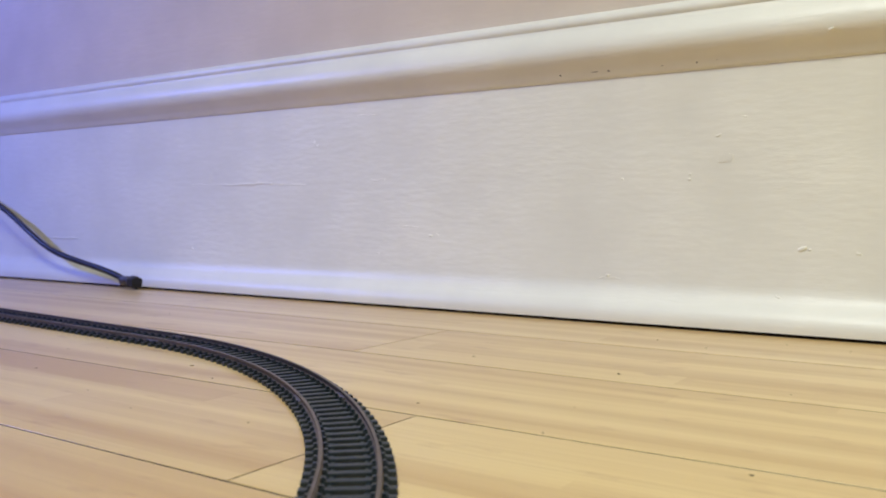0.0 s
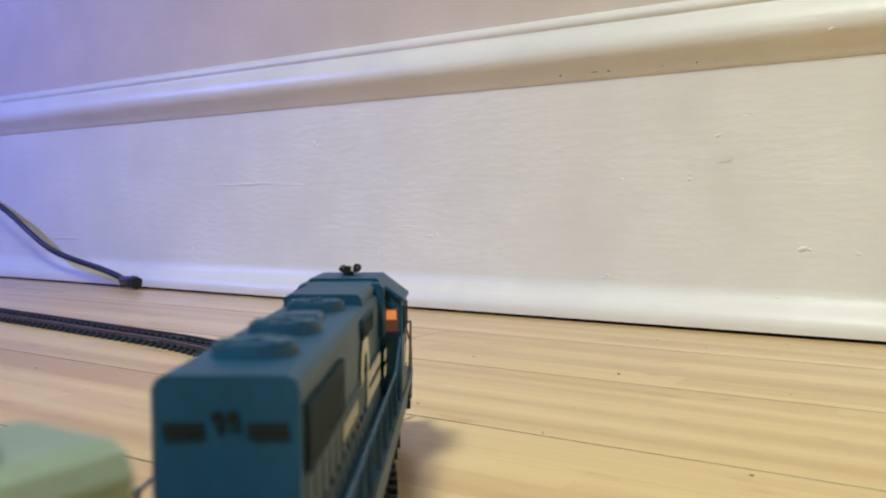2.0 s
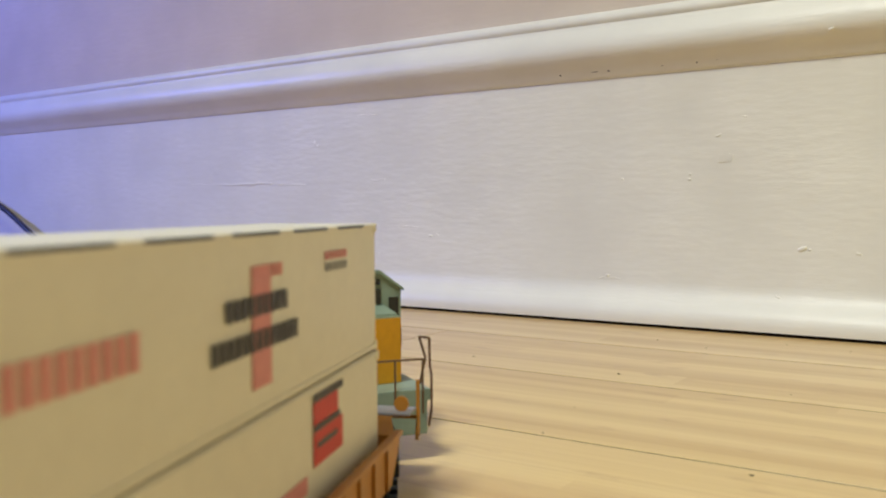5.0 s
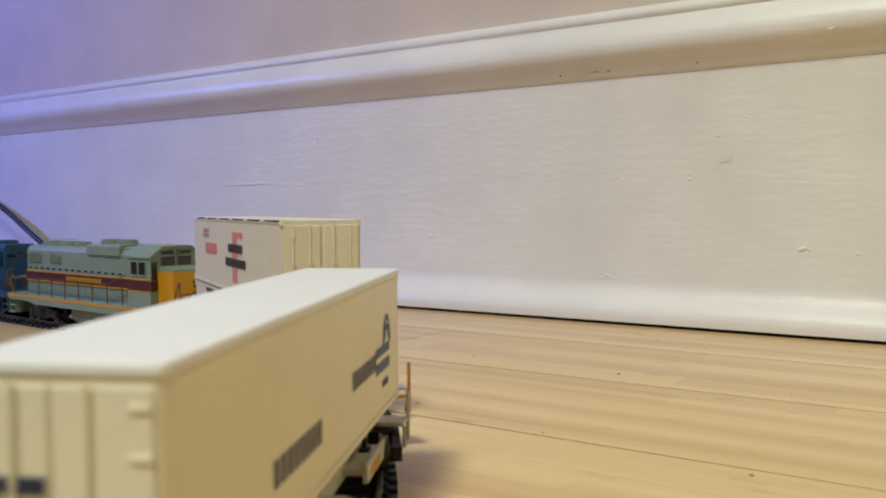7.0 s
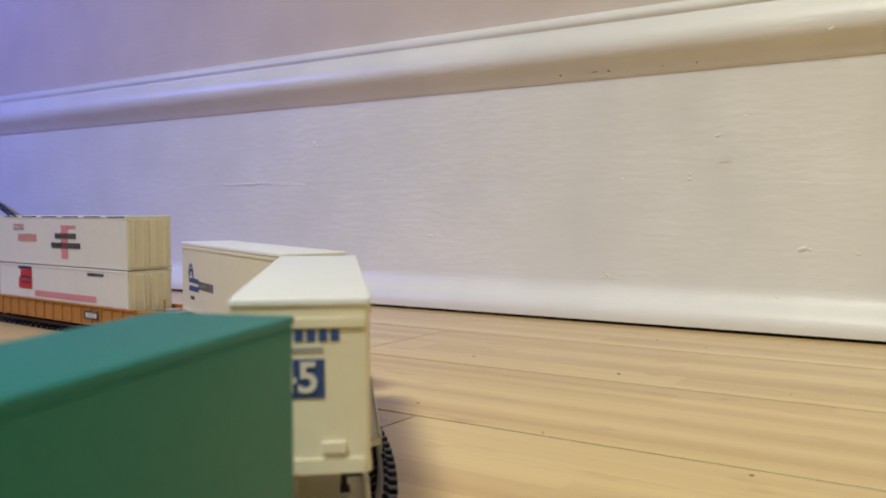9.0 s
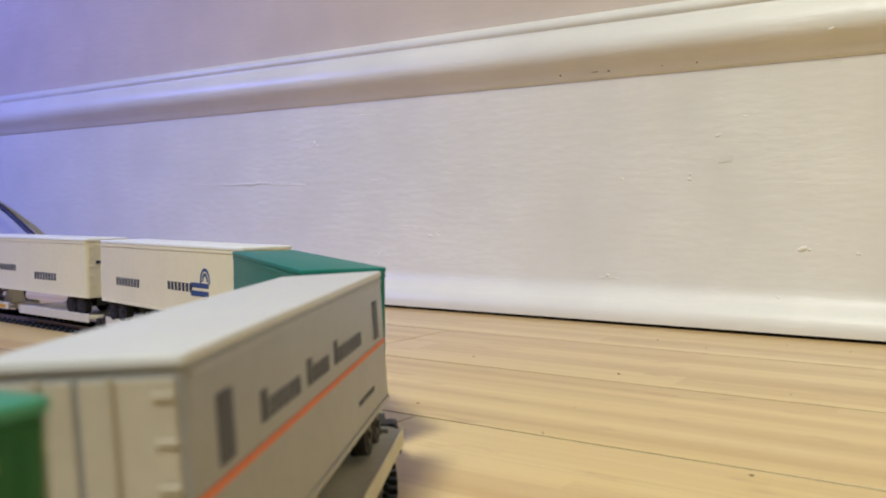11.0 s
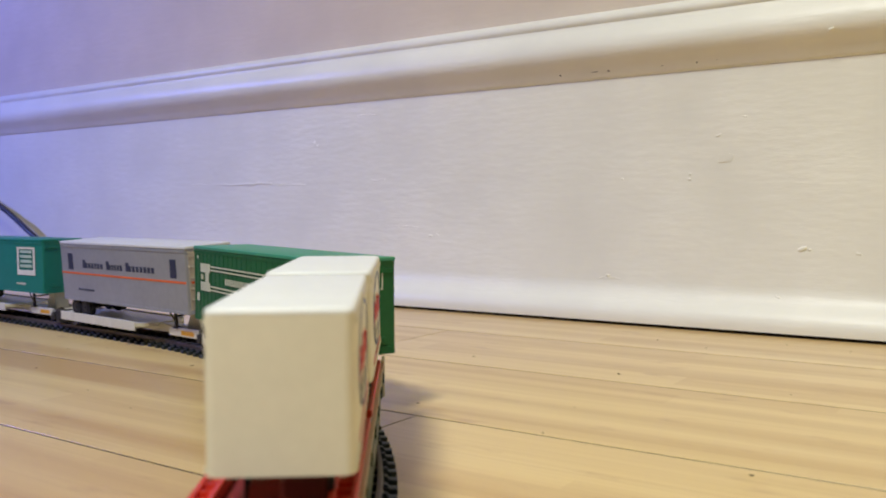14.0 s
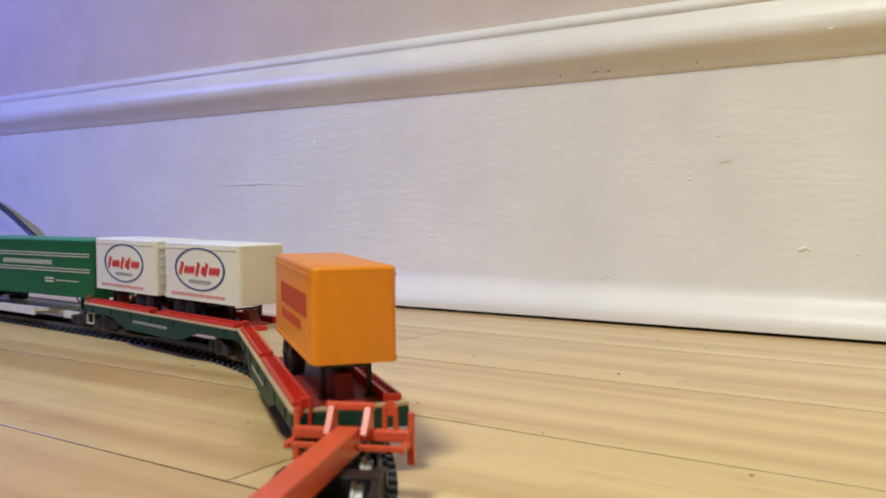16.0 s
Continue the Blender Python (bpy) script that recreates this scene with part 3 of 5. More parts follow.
def locomotive(name, label, c):
    """A four-axle diesel with its cab towards +x. c holds its colours and the shape of its roof."""
    loco = thing(name, label, "locomotive", "locomotives")
    body, deck_c, roof_c = c["body"], c["sill"], c["roof"]
    W = 0.0172
    bm = bmesh.new()
    box(bm, -0.0985, 0.0985, -W, W, 0.0206, 0.0226, 0.0002)
    box(bm, -0.080, 0.080, -0.0095, 0.0095, 0.0150, 0.0206)
    part("underframe", bm, body, loco)
    for side in (-1, 1):
        bm = bmesh.new()
        prism(bm, [(-0.0985, 0.0224), (-0.0985, 0.0190), (-0.070, 0.0182), (-0.062, 0.0166), (0.062, 0.0166), (0.070, 0.0182), (0.0985, 0.0190), (0.0985, 0.0224)], "y", side * W - 0.0005, side * W + 0.0005)
        part("side_sill", bm, deck_c, loco)
    # long hood
    z1 = c["hood_top"]
    ch = c["hood_round"]
    hw = 0.0109
    bm = bmesh.new()
    prism(bm, [(-hw, 0.0226), (-hw, z1 - ch), (-hw + ch * 0.32, z1 - ch * 0.32), (-hw + ch, z1), (hw - ch, z1), (hw - ch * 0.32, z1 - ch * 0.32), (hw, z1 - ch), (hw, 0.0226)], "x", -0.083, 0.0490)
    part("long_hood", bm, body, loco)
    for side in (-1, 1):
        y = side * hw
        bm = bmesh.new()
        box(bm, 0, 0.0066, min(0, side * 0.00025), max(0, side * 0.00025), 0.0240, 0.0385, 0.0001)
        box(bm, 0.0010, 0.0018, min(0, side * 0.0006), max(0, side * 0.0006), 0.0290, 0.0305)
        leaf = mesh_of("hood_door", bm, body)
        for k in range(15):
            door = new("hood_door", leaf)
            door.parent, door.location = loco, (-0.079 + 0.0078 * k, y, 0)
    for x0, x1, top, wide, over in c["blocks"]:
        bm = bmesh.new()
        prism(bm, [(-wide, z1 - over), (-wide, top - 0.0012), (-wide + 0.0012, top), (wide - 0.0012, top), (wide, top - 0.0012), (wide, z1 - over)], "x", x0, x1)
        part("roof_housing", bm, body, loco)
    for x, z, r in c["fans"]:
        bm = bmesh.new()
        bar_z = fan(bm, x, z, r, c.get("fan_rise", 0.0019))
        top = part("roof_fan", bm, body, loco)
        for k in range(8):
            a = k * math.pi / 4
            part("fan_bar", shape(rod, (x + r * 0.18 * math.cos(a), r * 0.18 * math.sin(a), bar_z), (x + r * 0.84 * math.cos(a), r * 0.84 * math.sin(a), bar_z), 0.00024, 4), body, top)
    for side in (-1, 1):
        for x0, x1, za, zb in c["grilles"]:
            y = side * (hw + 0.0002)
            g = part("radiator_grille", shape(box, x0, x1, min(y, y + side * 0.0005), max(y, y + side * 0.0005), za, zb), c["grille"], loco)
            bm = bmesh.new()
            n = int((x1 - x0) / 0.0013)
            for k in range(n):
                x = x0 + (k + 0.3) * (x1 - x0) / n
                box(bm, x, x + 0.0005, min(y, y + side * 0.0008), max(y, y + side * 0.0008), za, zb)
            part("grille_slats", bm, c["grille"], g)
    # cab with sloped roof sides, and openings shown by recessed windows
    cw, eave, top = 0.0172, 0.0515, c["cab_top"]
    xa, xb = 0.0490, 0.0715
    bm = bmesh.new()
    prism(bm, [(-cw, 0.0226), (-cw, eave), (-0.0095, top - 0.0006), (0.0095, top - 0.0006), (cw, eave), (cw, 0.0226)], "x", xa, xb)
    cab = part("cab", bm, body, loco)
    bm = bmesh.new()
    prism(bm, [(-cw - 0.0007, eave - 0.0006), (-cw - 0.0007, eave + 0.0003), (-0.0097, top), (0.0097, top), (cw + 0.0007, eave + 0.0003), (cw + 0.0007, eave - 0.0006), (0.0093, top - 0.0010), (-0.0093, top - 0.0010)], "x", xa - 0.0012, xb + 0.0010)
    part("cab_roof", bm, roof_c, loco)
    for side in (-1, 1):
        for x0, x1 in ((xa + 0.0040, xa + 0.0105), (xa + 0.0118, xa + 0.0185)):
            y = side * cw
            pane = part("side_window", shape(box, x0, x1, min(y, y + side * 0.00025), max(y, y + side * 0.00025), 0.0415, 0.0488), c.get("cabin", c["glass"]), cab)
            bm = bmesh.new()
            for q in ((x0 - 0.0005, x0, 0.0410, 0.0493), (x1, x1 + 0.0005, 0.0410, 0.0493), (x0 - 0.0005, x1 + 0.0005, 0.0488, 0.0494), (x0 - 0.0005, x1 + 0.0005, 0.0409, 0.0415)):
                box(bm, q[0], q[1], min(y, y + side * 0.0006), max(y, y + side * 0.0006), q[2], q[3])
            part("window_frame", bm, body, cab)
        yy = sorted((side * 0.0122, side * 0.0160))
        part("rear_window", shape(box, xa - 0.0003, xa, yy[0], yy[1], 0.0420, 0.0488), c.get("cabin", c["glass"]), cab)
        yy = sorted((side * 0.0128, side * 0.0162))
        part("door_window", shape(box, xb, xb + 0.0003, yy[0], yy[1], 0.0385, 0.0488), GLASS_DARK, cab)
        yy = sorted((side * 0.0010, side * 0.0100))
        part("windscreen", shape(box, xb, xb + 0.0004, yy[0], yy[1], 0.0466, 0.0517), GLASS_DARK, cab)
        yy = sorted((side * 0.0022, side * 0.0098))
        part("number_board", shape(box, xb, xb + 0.0005, yy[0], yy[1], 0.0530, 0.0550), GLASS_DARK, cab)
        if c.get("lit"):
            yy = sorted((side * 0.0126, side * 0.0156))
            part("cab_lamp", shape(box, xa - 0.0005, xa - 0.0003, yy[0], yy[1], 0.0456, 0.0484, 0.0001), CAB_GLOW, cab, "glowing orange lamp behind the cab window")
    bm = bmesh.new()
    box(bm, xb, xb + 0.0012, -0.0014, 0.0014, 0.0522, 0.0562, 0.0003)
    part("headlight_box", bm, body, cab)
    bm = bmesh.new()
    for z in (0.0532, 0.0551):
        disc(bm, (xb + 0.0013, 0, z), 0.0008, 0.0006, "x", 12)
    part("headlight", bm, GLASS_DARK, cab)
    # low nose
    nose_top = 0.0462
    bm = bmesh.new()
    prism(bm, [(xb, -0.0120), (xb + 0.0142, -0.0120), (xb + 0.0160, 0.0), (xb + 0.0142, 0.0120), (xb, 0.0120)], "z", 0.0226, nose_top)
    for v in bm.verts:
        if v.co.z > 0.03 and v.co.x > xb + 0.001:
            v.co.z -= 0.0014
    bmesh.ops.bevel(bm, geom=[e for e in bm.edges if all(v.co.z > nose_top - 0.0015 for v in e.verts) and any(v.co.x > xb + 0.001 for v in e.verts)], offset=0.0008, segments=2, affect="EDGES")
    part("nose", bm, roof_c, loco)
    bm = bmesh.new()
    prism(bm, [(xb + 0.0142, -0.0121), (xb + 0.0148, -0.0121), (xb + 0.0166, 0.0), (xb + 0.0148, 0.0121), (xb + 0.0142, 0.0121), (xb + 0.0159, 0.0)], "z", 0.0228, nose_top - 0.0026)
    part("nose_front", bm, c["nose"], loco, c.get("nose_label", ""))
    for side in (-1, 1):
        yy = sorted((side * 0.0120, side * 0.0122))
        part("nose_side", shape(box, xb + 0.0002, xb + 0.0143, yy[0], yy[1], 0.0228, nose_top - 0.0026), c["nose"], loco)
    if c.get("emblem"):
        bm = bmesh.new()
        prism(bm, [(-0.0036, 0.0280), (0, 0.0325), (0.0036, 0.0280), (0, 0.0235)], "x", xb + 0.0166, xb + 0.0169)
        part("emblem", bm, MAROON, loco, "maroon diamond-shaped emblem")
        part("emblem_disc", shape(ring, (xb + 0.0169, 0, 0.0280), 0.0008, 0.0026, 0.0002, axis="x"), WHITE_MARK, loco)
        bm = bmesh.new()
        for z in (0.0350, 0.0375):
            disc(bm, (xb + 0.0170, 0, z), 0.0006, 0.0008, "x", 10)
        part("class_light", bm, GLASS_DARK, loco)
    # horn, headlights at the hood's end, bell
    if c.get("horn"):
        bm = bmesh.new()
        x = xa + 0.012
        box(bm, x - 0.0018, x + 0.0018, -0.0016, 0.0016, top, top + 0.0012)
        for dy, way, r in ((-0.0022, 1, 0.0013), (0.0, -1, 0.0011), (0.0022, 1, 0.0010)):
            rod(bm, (x - way * 0.002, dy, top + 0.0020), (x + way * 0.003, dy, top + 0.0020), 0.0007, 8)
            disc(bm, (x + way * 0.0035, dy, top + 0.0020), r, 0.0012, "x", 12)
            rod(bm, (x, dy, top + 0.001), (x, dy, top + 0.002), 0.0005, 6)
        part("air_horn", bm, BLACK, loco, "black three-chime air horn")
    bm = bmesh.new()
    for y in (-0.0011, 0.0011):
        disc(bm, (-0.0834, y, z1 - 0.0060), 0.0009, 0.0008, "x", 12)
    part("rear_headlight", bm, GLASS_DARK, loco)
    bm = bmesh.new()
    for y in (-0.0062, 0.0062):
        box(bm, -0.0834, -0.083, y - 0.0030, y + 0.0030, z1 - 0.0090, z1 - 0.0070)
    part("rear_number_board", bm, GLASS_DARK, loco)
    # steps and pilots
    for end in (-1, 1):
        x = end * 0.0985
        bm = bmesh.new()
        box(bm, min(x, x - end * 0.0015), max(x, x - end * 0.0015), -0.0165, 0.0165, 0.0085, 0.0210, 0.0003)
        part("pilot", bm, BLACK if c.get("dark_pilot") else body, loco)
        coupler(loco, x, end)
        for side in (-1, 1):
            bm = bmesh.new()
            for k, z in enumerate((0.0095, 0.0138, 0.0180)):
                yy = sorted((side * 0.0172, side * (0.0130 + 0.0004 * k)))
                xx = sorted((x - end * 0.0015, x - end * 0.0085))
                box(bm, xx[0], xx[1], yy[0], yy[1], z, z + 0.0007)
            xx = sorted((x - end * 0.0085, x - end * 0.0090))
            yy = sorted((side * 0.0125, side * 0.0173))
            box(bm, xx[0], xx[1], yy[0], yy[1], 0.0092, 0.0206)
            part("steps", bm, body, loco)
        # end rail
        bm = bmesh.new()
        for y in (-0.0150, -0.0060, 0.0060, 0.0150):
            wire(bm, [(x, y, 0.0150), (x, y, 0.0320)], 0.00035)
        wire(bm, [(x, -0.0150, 0.0320), (x, 0.0150, 0.0320)], 0.00035)
        for side in (-1, 1):
            y = side * 0.0170
            wire(bm, [(x - end * 0.003, side * 0.0150, 0.0385), (x + end * 0.0006, y, 0.0385), (x + end * 0.0010, y, 0.0300), (x + end * 0.0024, y, 0.0270), (x + end * 0.0024, y, 0.0170), (x, y, 0.0110)], 0.00042)
            wire(bm, [(x - end * 0.003, side * 0.0150, 0.0385), (x - end * 0.003, y, 0.0320), (x - end * 0.0086, y, 0.0215)], 0.00042)
        part("end_handrail", bm, RAILING, loco, "thin brown wire handrail")
    for side in (-1, 1):
        y = side * 0.0169
        bm = bmesh.new()
        xs = [-0.0895 + 0.0165 * k for k in range(9)]
        for x in xs:
            wire(bm, [(x, y, 0.0190), (x, y, 0.0340)], 0.0004)
            bmesh.ops.create_icosphere(bm, subdivisions=1, radius=0.0007, matrix=Matrix.Translation((x, y, 0.0340)))
        wire(bm, [(xs[0], y, 0.0340), (xs[-2], y, 0.0340), (xa - 0.003, y, 0.0405)], 0.00035)
        part("side_handrail", bm, c["railing"], loco, "thin wire handrail along the walkway")
    bm = bmesh.new()
    prism(bm, [(-0.0125, 0.0160), (-0.0130, 0.0100), (-0.0105, 0.0078), (0.0105, 0.0078), (0.0130, 0.0100), (0.0125, 0.0160)], "x", -0.0235, 0.0235)
    part("fuel_tank", bm, c["tank"], loco)
    return loco


def build_blue_loco():
    c = dict(body=BLUE, sill=BLUE, roof=BLUE, nose=BLUE, grille=NAVY, glass=GLASS_DARK, tank=BLUE, railing=BLUE, hood_top=0.0545, hood_round=0.0020, cabin=CAB_DIM, cab_top=0.0580, lit=True, horn=True, dark_pilot=False,
             blocks=[(0.0080, 0.0485, 0.0572, 0.0098, 0.0004), (0.0405, 0.0489, 0.0570, 0.0124, 0.0130), (-0.0235, -0.0155, 0.0560, 0.0046, 0.0004)],
             fans=[(-0.0020, 0.0545, 0.0070), (-0.0385, 0.0545, 0.0073), (-0.0640, 0.0545, 0.0073)],
             grilles=[(-0.080, -0.040, 0.0390, 0.0495), (-0.006, 0.018, 0.0478, 0.0526)])
    loco = locomotive("blue_locomotive", "weathered blue model diesel locomotive with white markings", c)
    w = 2 * 0.01135
    for side in (-1, 1):
        bm = bmesh.new()
        y = side * w / 2
        xc = 0.0005 if side < 0 else 0.0225
        side_marks(bm, [(side, xc + 0.004, 0.0404, 0.0344, 0.0375), (side, xc + 0.004, 0.0404, 0.0296, 0.0327), (side, xc + 0.0035, xc + 0.0080, 0.0296, 0.0400)], w)
        side_marks(bm, [(side, 0.0406, 0.0488, 0.0344, 0.0375), (side, 0.0406, 0.0488, 0.0296, 0.0327)], 2 * 0.0124)
        ring(bm, (xc, min(y, y + side * 0.00016), 0.0398), 0.0042, 0.0088, 0.00016, 1.0, arc=(-10, 200))
        part("number_bars", shape(side_marks, lettering(side, -0.0400, -0.0150, 0.0330, 0.0362, 8), w), WHITE_MARK, loco)
        part("marking", bm, WHITE_MARK, loco, "white wheel-and-stripes emblem")
        bm = bmesh.new()
        side_marks(bm, [(side, 0.0580, 0.0700, 0.0300, 0.0362)], 0.0345)
        part("cab_marking", bm, WHITE_MARK, loco)
    bm = bmesh.new()
    box(bm, -0.0834, -0.083, -0.0065, 0.0065, 0.0302, 0.0322)
    part("end_marking", bm, WHITE_MARK, loco)
    for x in (-0.058, 0.058):
        add_bogie(loco, x, 0.0055, 0.058, True)
    run(loco, 0.0055, 0.058)


def build_grey_loco():
    c = dict(body=GREY, sill=GREY, roof=GREY, nose=YELLOW, grille=surface("grey_grille", (0.20, 0.27, 0.215), 0.6, grain=0.3, scale=900), glass=GLASS_DARK, tank=GREY, railing=RAILING,
             hood_top=0.0550, hood_round=0.0034, cab_top=0.0580, emblem=True, nose_label="yellow nose front",
             blocks=[(-0.0050, 0.0320, 0.0574, 0.0120, 0.0040), (0.0325, 0.0488, 0.0564, 0.0088, 0.0010)],
             fan_rise=0.0023, fans=[(0.0050, 0.0574, 0.0070), (0.0215, 0.0574, 0.0066), (-0.0300, 0.0550, 0.0056), (-0.0450, 0.0550, 0.0078), (-0.0660, 0.0550, 0.0078)],
             grilles=[(-0.080, -0.064, 0.0440, 0.0498), (-0.052, -0.038, 0.0445, 0.0492)])
    loco = locomotive("grey_locomotive", "pale grey-green model diesel with maroon band and yellow nose", c)
    for side in (-1, 1):
        bm = bmesh.new()
        side_marks(bm, [(side, -0.083, 0.0489, 0.0322, 0.0376)], 2 * 0.01175)
        part("maroon_band", bm, MAROON, loco, "maroon band with thin yellow edges")
        bm = bmesh.new()
        side_marks(bm, [(side, -0.083, 0.0489, 0.0377, 0.0384), (side, -0.083, 0.0489, 0.0314, 0.0321)], 2 * 0.01175)
        side_marks(bm, [(side, 0.0491, 0.0714, 0.0384, 0.0391), (side, 0.0491, 0.0714, 0.0317, 0.0323)], 0.0345)
        part("yellow_line", bm, YELLOW, loco)
        part("sill_line", shape(side_marks, [(side, -0.0985, 0.0985, 0.0204, 0.0220)], 2 * 0.0177), YELLOW, loco, "thin yellow line along the sill")
        bm = bmesh.new()
        side_marks(bm, [(side, 0.0491, 0.0714, 0.0323, 0.0384)], 0.0345)
        yy = sorted((side * 0.0124, side * 0.0171))
        box(bm, 0.0716, 0.0718, yy[0], yy[1], 0.0323, 0.0380)
        part("cab_band", bm, MAROON, loco)
        bm = bmesh.new()
        side_marks(bm, lettering(side, -0.030, 0.012, 0.0337, 0.0362, 14) + lettering(side, 0.055, 0.066, 0.0337, 0.0362, 4), 2 * 0.01205)
        part("marking", bm, YELLOW, loco)
        bm = bmesh.new()
        side_marks(bm, [(side, -0.080 + 0.0078 * k, -0.0765 + 0.0078 * k, 0.0398, 0.0406) for k in range(15)], 2 * 0.0112)
        part("door_vents", bm, GLASS_DARK, loco)
    for x in (-0.058, 0.058):
        add_bogie(loco, x, 0.2038, 0.058, True, -1)
    run(loco, 0.2038, 0.058, pose(0, 0, 0, 0, 0, 180))


# ---- well car and its containers ----
def container(label, hl, z0, z1, w):
    t = thing("shipping_container", label, "container", "stacked containers")
    bm = bmesh.new()
    box(bm, -hl, hl, -w / 2, w / 2, z0, z1, 0.0004)
    part("body", bm, WHITE, t)
    for side in (-1, 1):
        ya, yb = sorted((side * w / 2, side * (w / 2 + 0.00025)))
        for z in (z0 + 0.0004, z1 - 0.0014):
            part("side_rail", shape(box, -hl, hl, ya, yb, z, z + 0.0010), WHITE, t)
    for end in (-1, 1):
        for side in (-1, 1):
            for z in (z0, z1 - 0.0022):
                bm = bmesh.new()
                xx = sorted((end * (hl - 0.0018), end * (hl + 0.0003)))
                yy = sorted((side * (w / 2 - 0.0018), side * (w / 2 + 0.0003)))
                box(bm, xx[0], xx[1], yy[0], yy[1], z, z + 0.0022)
                part("corner_casting", bm, CREAM, t)
    for side in (-1, 1):
        bm = bmesh.new()
        yy = sorted((side * 0.0006, side * (w / 2 - 0.001)))
        box(bm, -hl - 0.0005, -hl, yy[0], yy[1], z0 + 0.0016, z1 - 0.0020, 0.0002)
        for y in (0.3, 0.72):
            yk = side * w / 2 * y
            rod(bm, (-hl - 0.0006, yk, z0 + 0.001), (-hl - 0.0006, yk, z1 - 0.0015), 0.00025, 6)
            for z in (0.2, 0.5, 0.8):
                zz = z0 + (z1 - z0) * z
                box(bm, -hl - 0.0008, -hl - 0.0004, yk - 0.0009, yk + 0.0009, zz, zz + 0.0008)
        part("door", bm, CREAM, t)
    return t


def build_well_car():
    back, half = 0.423, 0.098
    w, hl = 0.0290, 0.081
    car = thing("well_car", "ochre yellow double-stack well car", "railway car")
    for side in (-1, 1):
        bm = bmesh.new()
        y = side * 0.0163
        prism(bm, [(-0.088, 0.0205), (-0.088, 0.0175), (-0.080, 0.0085), (0.080, 0.0085), (0.088, 0.0175), (0.088, 0.0205)], "y", y - 0.0007, y + 0.0007)
        part("side_girder", bm, CAR_YELLOW, car)
    bm = bmesh.new()
    box(bm, -0.083, 0.083, -0.0160, 0.0160, 0.0078, 0.0090)
    part("well_floor", bm, CAR_YELLOW, car)
    for side in (-1, 1):
        bm = bmesh.new()
        for k in range(14):
            x = -0.075 + 0.0115 * k
            yy = sorted((side * 0.0168, side * 0.0177))
            box(bm, x - 0.0006, x + 0.0006, yy[0], yy[1], 0.0088, 0.0200)
        yy = sorted((side * 0.0158, side * 0.0180))
        box(bm, -0.088, 0.088, yy[0], yy[1], 0.0196, 0.0208, 0.0002)
        part("side_ribs", bm, CAR_YELLOW, car)
        bm = bmesh.new()
        side_marks(bm, [(side, -0.050, -0.034, 0.0120, 0.0170)], 0.0358)
        part("marking_panel", bm, INK_DARK, car, "dark panel with pale lettering")
        bm = bmesh.new()
        side_marks(bm, lettering(side, -0.0485, -0.0355, 0.0130, 0.0160, 4), 0.0363)
        part("marking", bm, WHITE_MARK, car)
    for end in (-1, 1):
        bm = bmesh.new()
        x0, x1 = sorted((end * 0.0865, end * 0.113))
        prism(bm, [(x0, -0.0160 if end > 0 else -0.008), (x1, -0.008 if end > 0 else -0.0160), (x1, 0.008 if end > 0 else 0.0160), (x0, 0.0160 if end > 0 else 0.008)], "z", 0.0162, 0.0195)
        part("end_platform", bm, CAR_YELLOW, car)
        bm = bmesh.new()
        xx = sorted((end * 0.107, end * 0.116))
        box(bm, xx[0], xx[1], -0.0150, 0.0150, 0.0196, 0.0204, 0.0002)
        xx = sorted((end * 0.090, end * 0.104))
        box(bm, xx[0], xx[1], -0.0045, 0.0045, 0.0196, 0.0206, 0.0002)
        part("walkway", bm, SILVER, car, "pale grey end walkway")
        bm = bmesh.new()
        for side in (-1, 1):
            x = end * 0.1155
            wire(bm, [(x, side * 0.0156, 0.0120), (x, side * 0.0156, 0.0285)], 0.0006)
            wire(bm, [(x, side * 0.0156, 0.0175), (x - end * 0.003, side * 0.0158, 0.0120), (x, side * 0.0156, 0.0110)], 0.0005)
        wire(bm, [(x, -0.0156, 0.0175), (x, 0.0156, 0.0175)], 0.0006)
        disc(bm, (end * 0.110, -0.0120, 0.0225), 0.0022, 0.0006, "x", 16)
        part("grab_irons", bm, CAR_YELLOW, car)
        coupler(car, end * 0.110, end)
        add_bogie(car, end * 0.098, back, half)
    run(car, back, half)
    mid = 0.0432
    low = container("white lower container with faded red stripe in well car", hl, 0.0092, mid - 0.0004, w)
    high = container("white upper container with red cross emblem on stack", hl, mid, 0.0749, w)
    for side in (-1, 1):
        q = side
        bm = bmesh.new()
        side_marks(bm, [(side, q * -0.010 - 0.004, q * -0.010 + 0.004, 0.0480, 0.0690)], w + 0.0002)
        part("marking", bm, INK_PINK, high, "faded red upright bar")
        bm = bmesh.new()
        side_marks(bm, lettering(side, q * -0.010 - 0.014, q * -0.010 + 0.012, 0.0605, 0.0640, 9), w + 0.0007)
        part("upper_lettering", bm, INK_DARK, high)
        bm = bmesh.new()
        side_marks(bm, lettering(side, q * -0.010 - 0.019, q * -0.010 + 0.017, 0.0545, 0.0580, 13), w + 0.0007)
        part("lettering", bm, INK_DARK, high)
        bm = bmesh.new()
        side_marks(bm, lettering(side, q * 0.040 - 0.014, q * 0.040 + 0.012, 0.0580, 0.0630, 9), w + 0.0003)
        part("faded_lettering", bm, INK_PINK, high)
        part("small_lettering", shape(side_marks, lettering(side, q * -0.016 - 0.008, q * -0.016 + 0.004, 0.0668, 0.0690, 5), w + 0.0003), INK_PINK, high)
        bm = bmesh.new()
        side_marks(bm, [(side, -0.079 + 0.026 * k, -0.060 + 0.026 * k, 0.0741, 0.0747) for k in range(6)] , w + 0.0004)
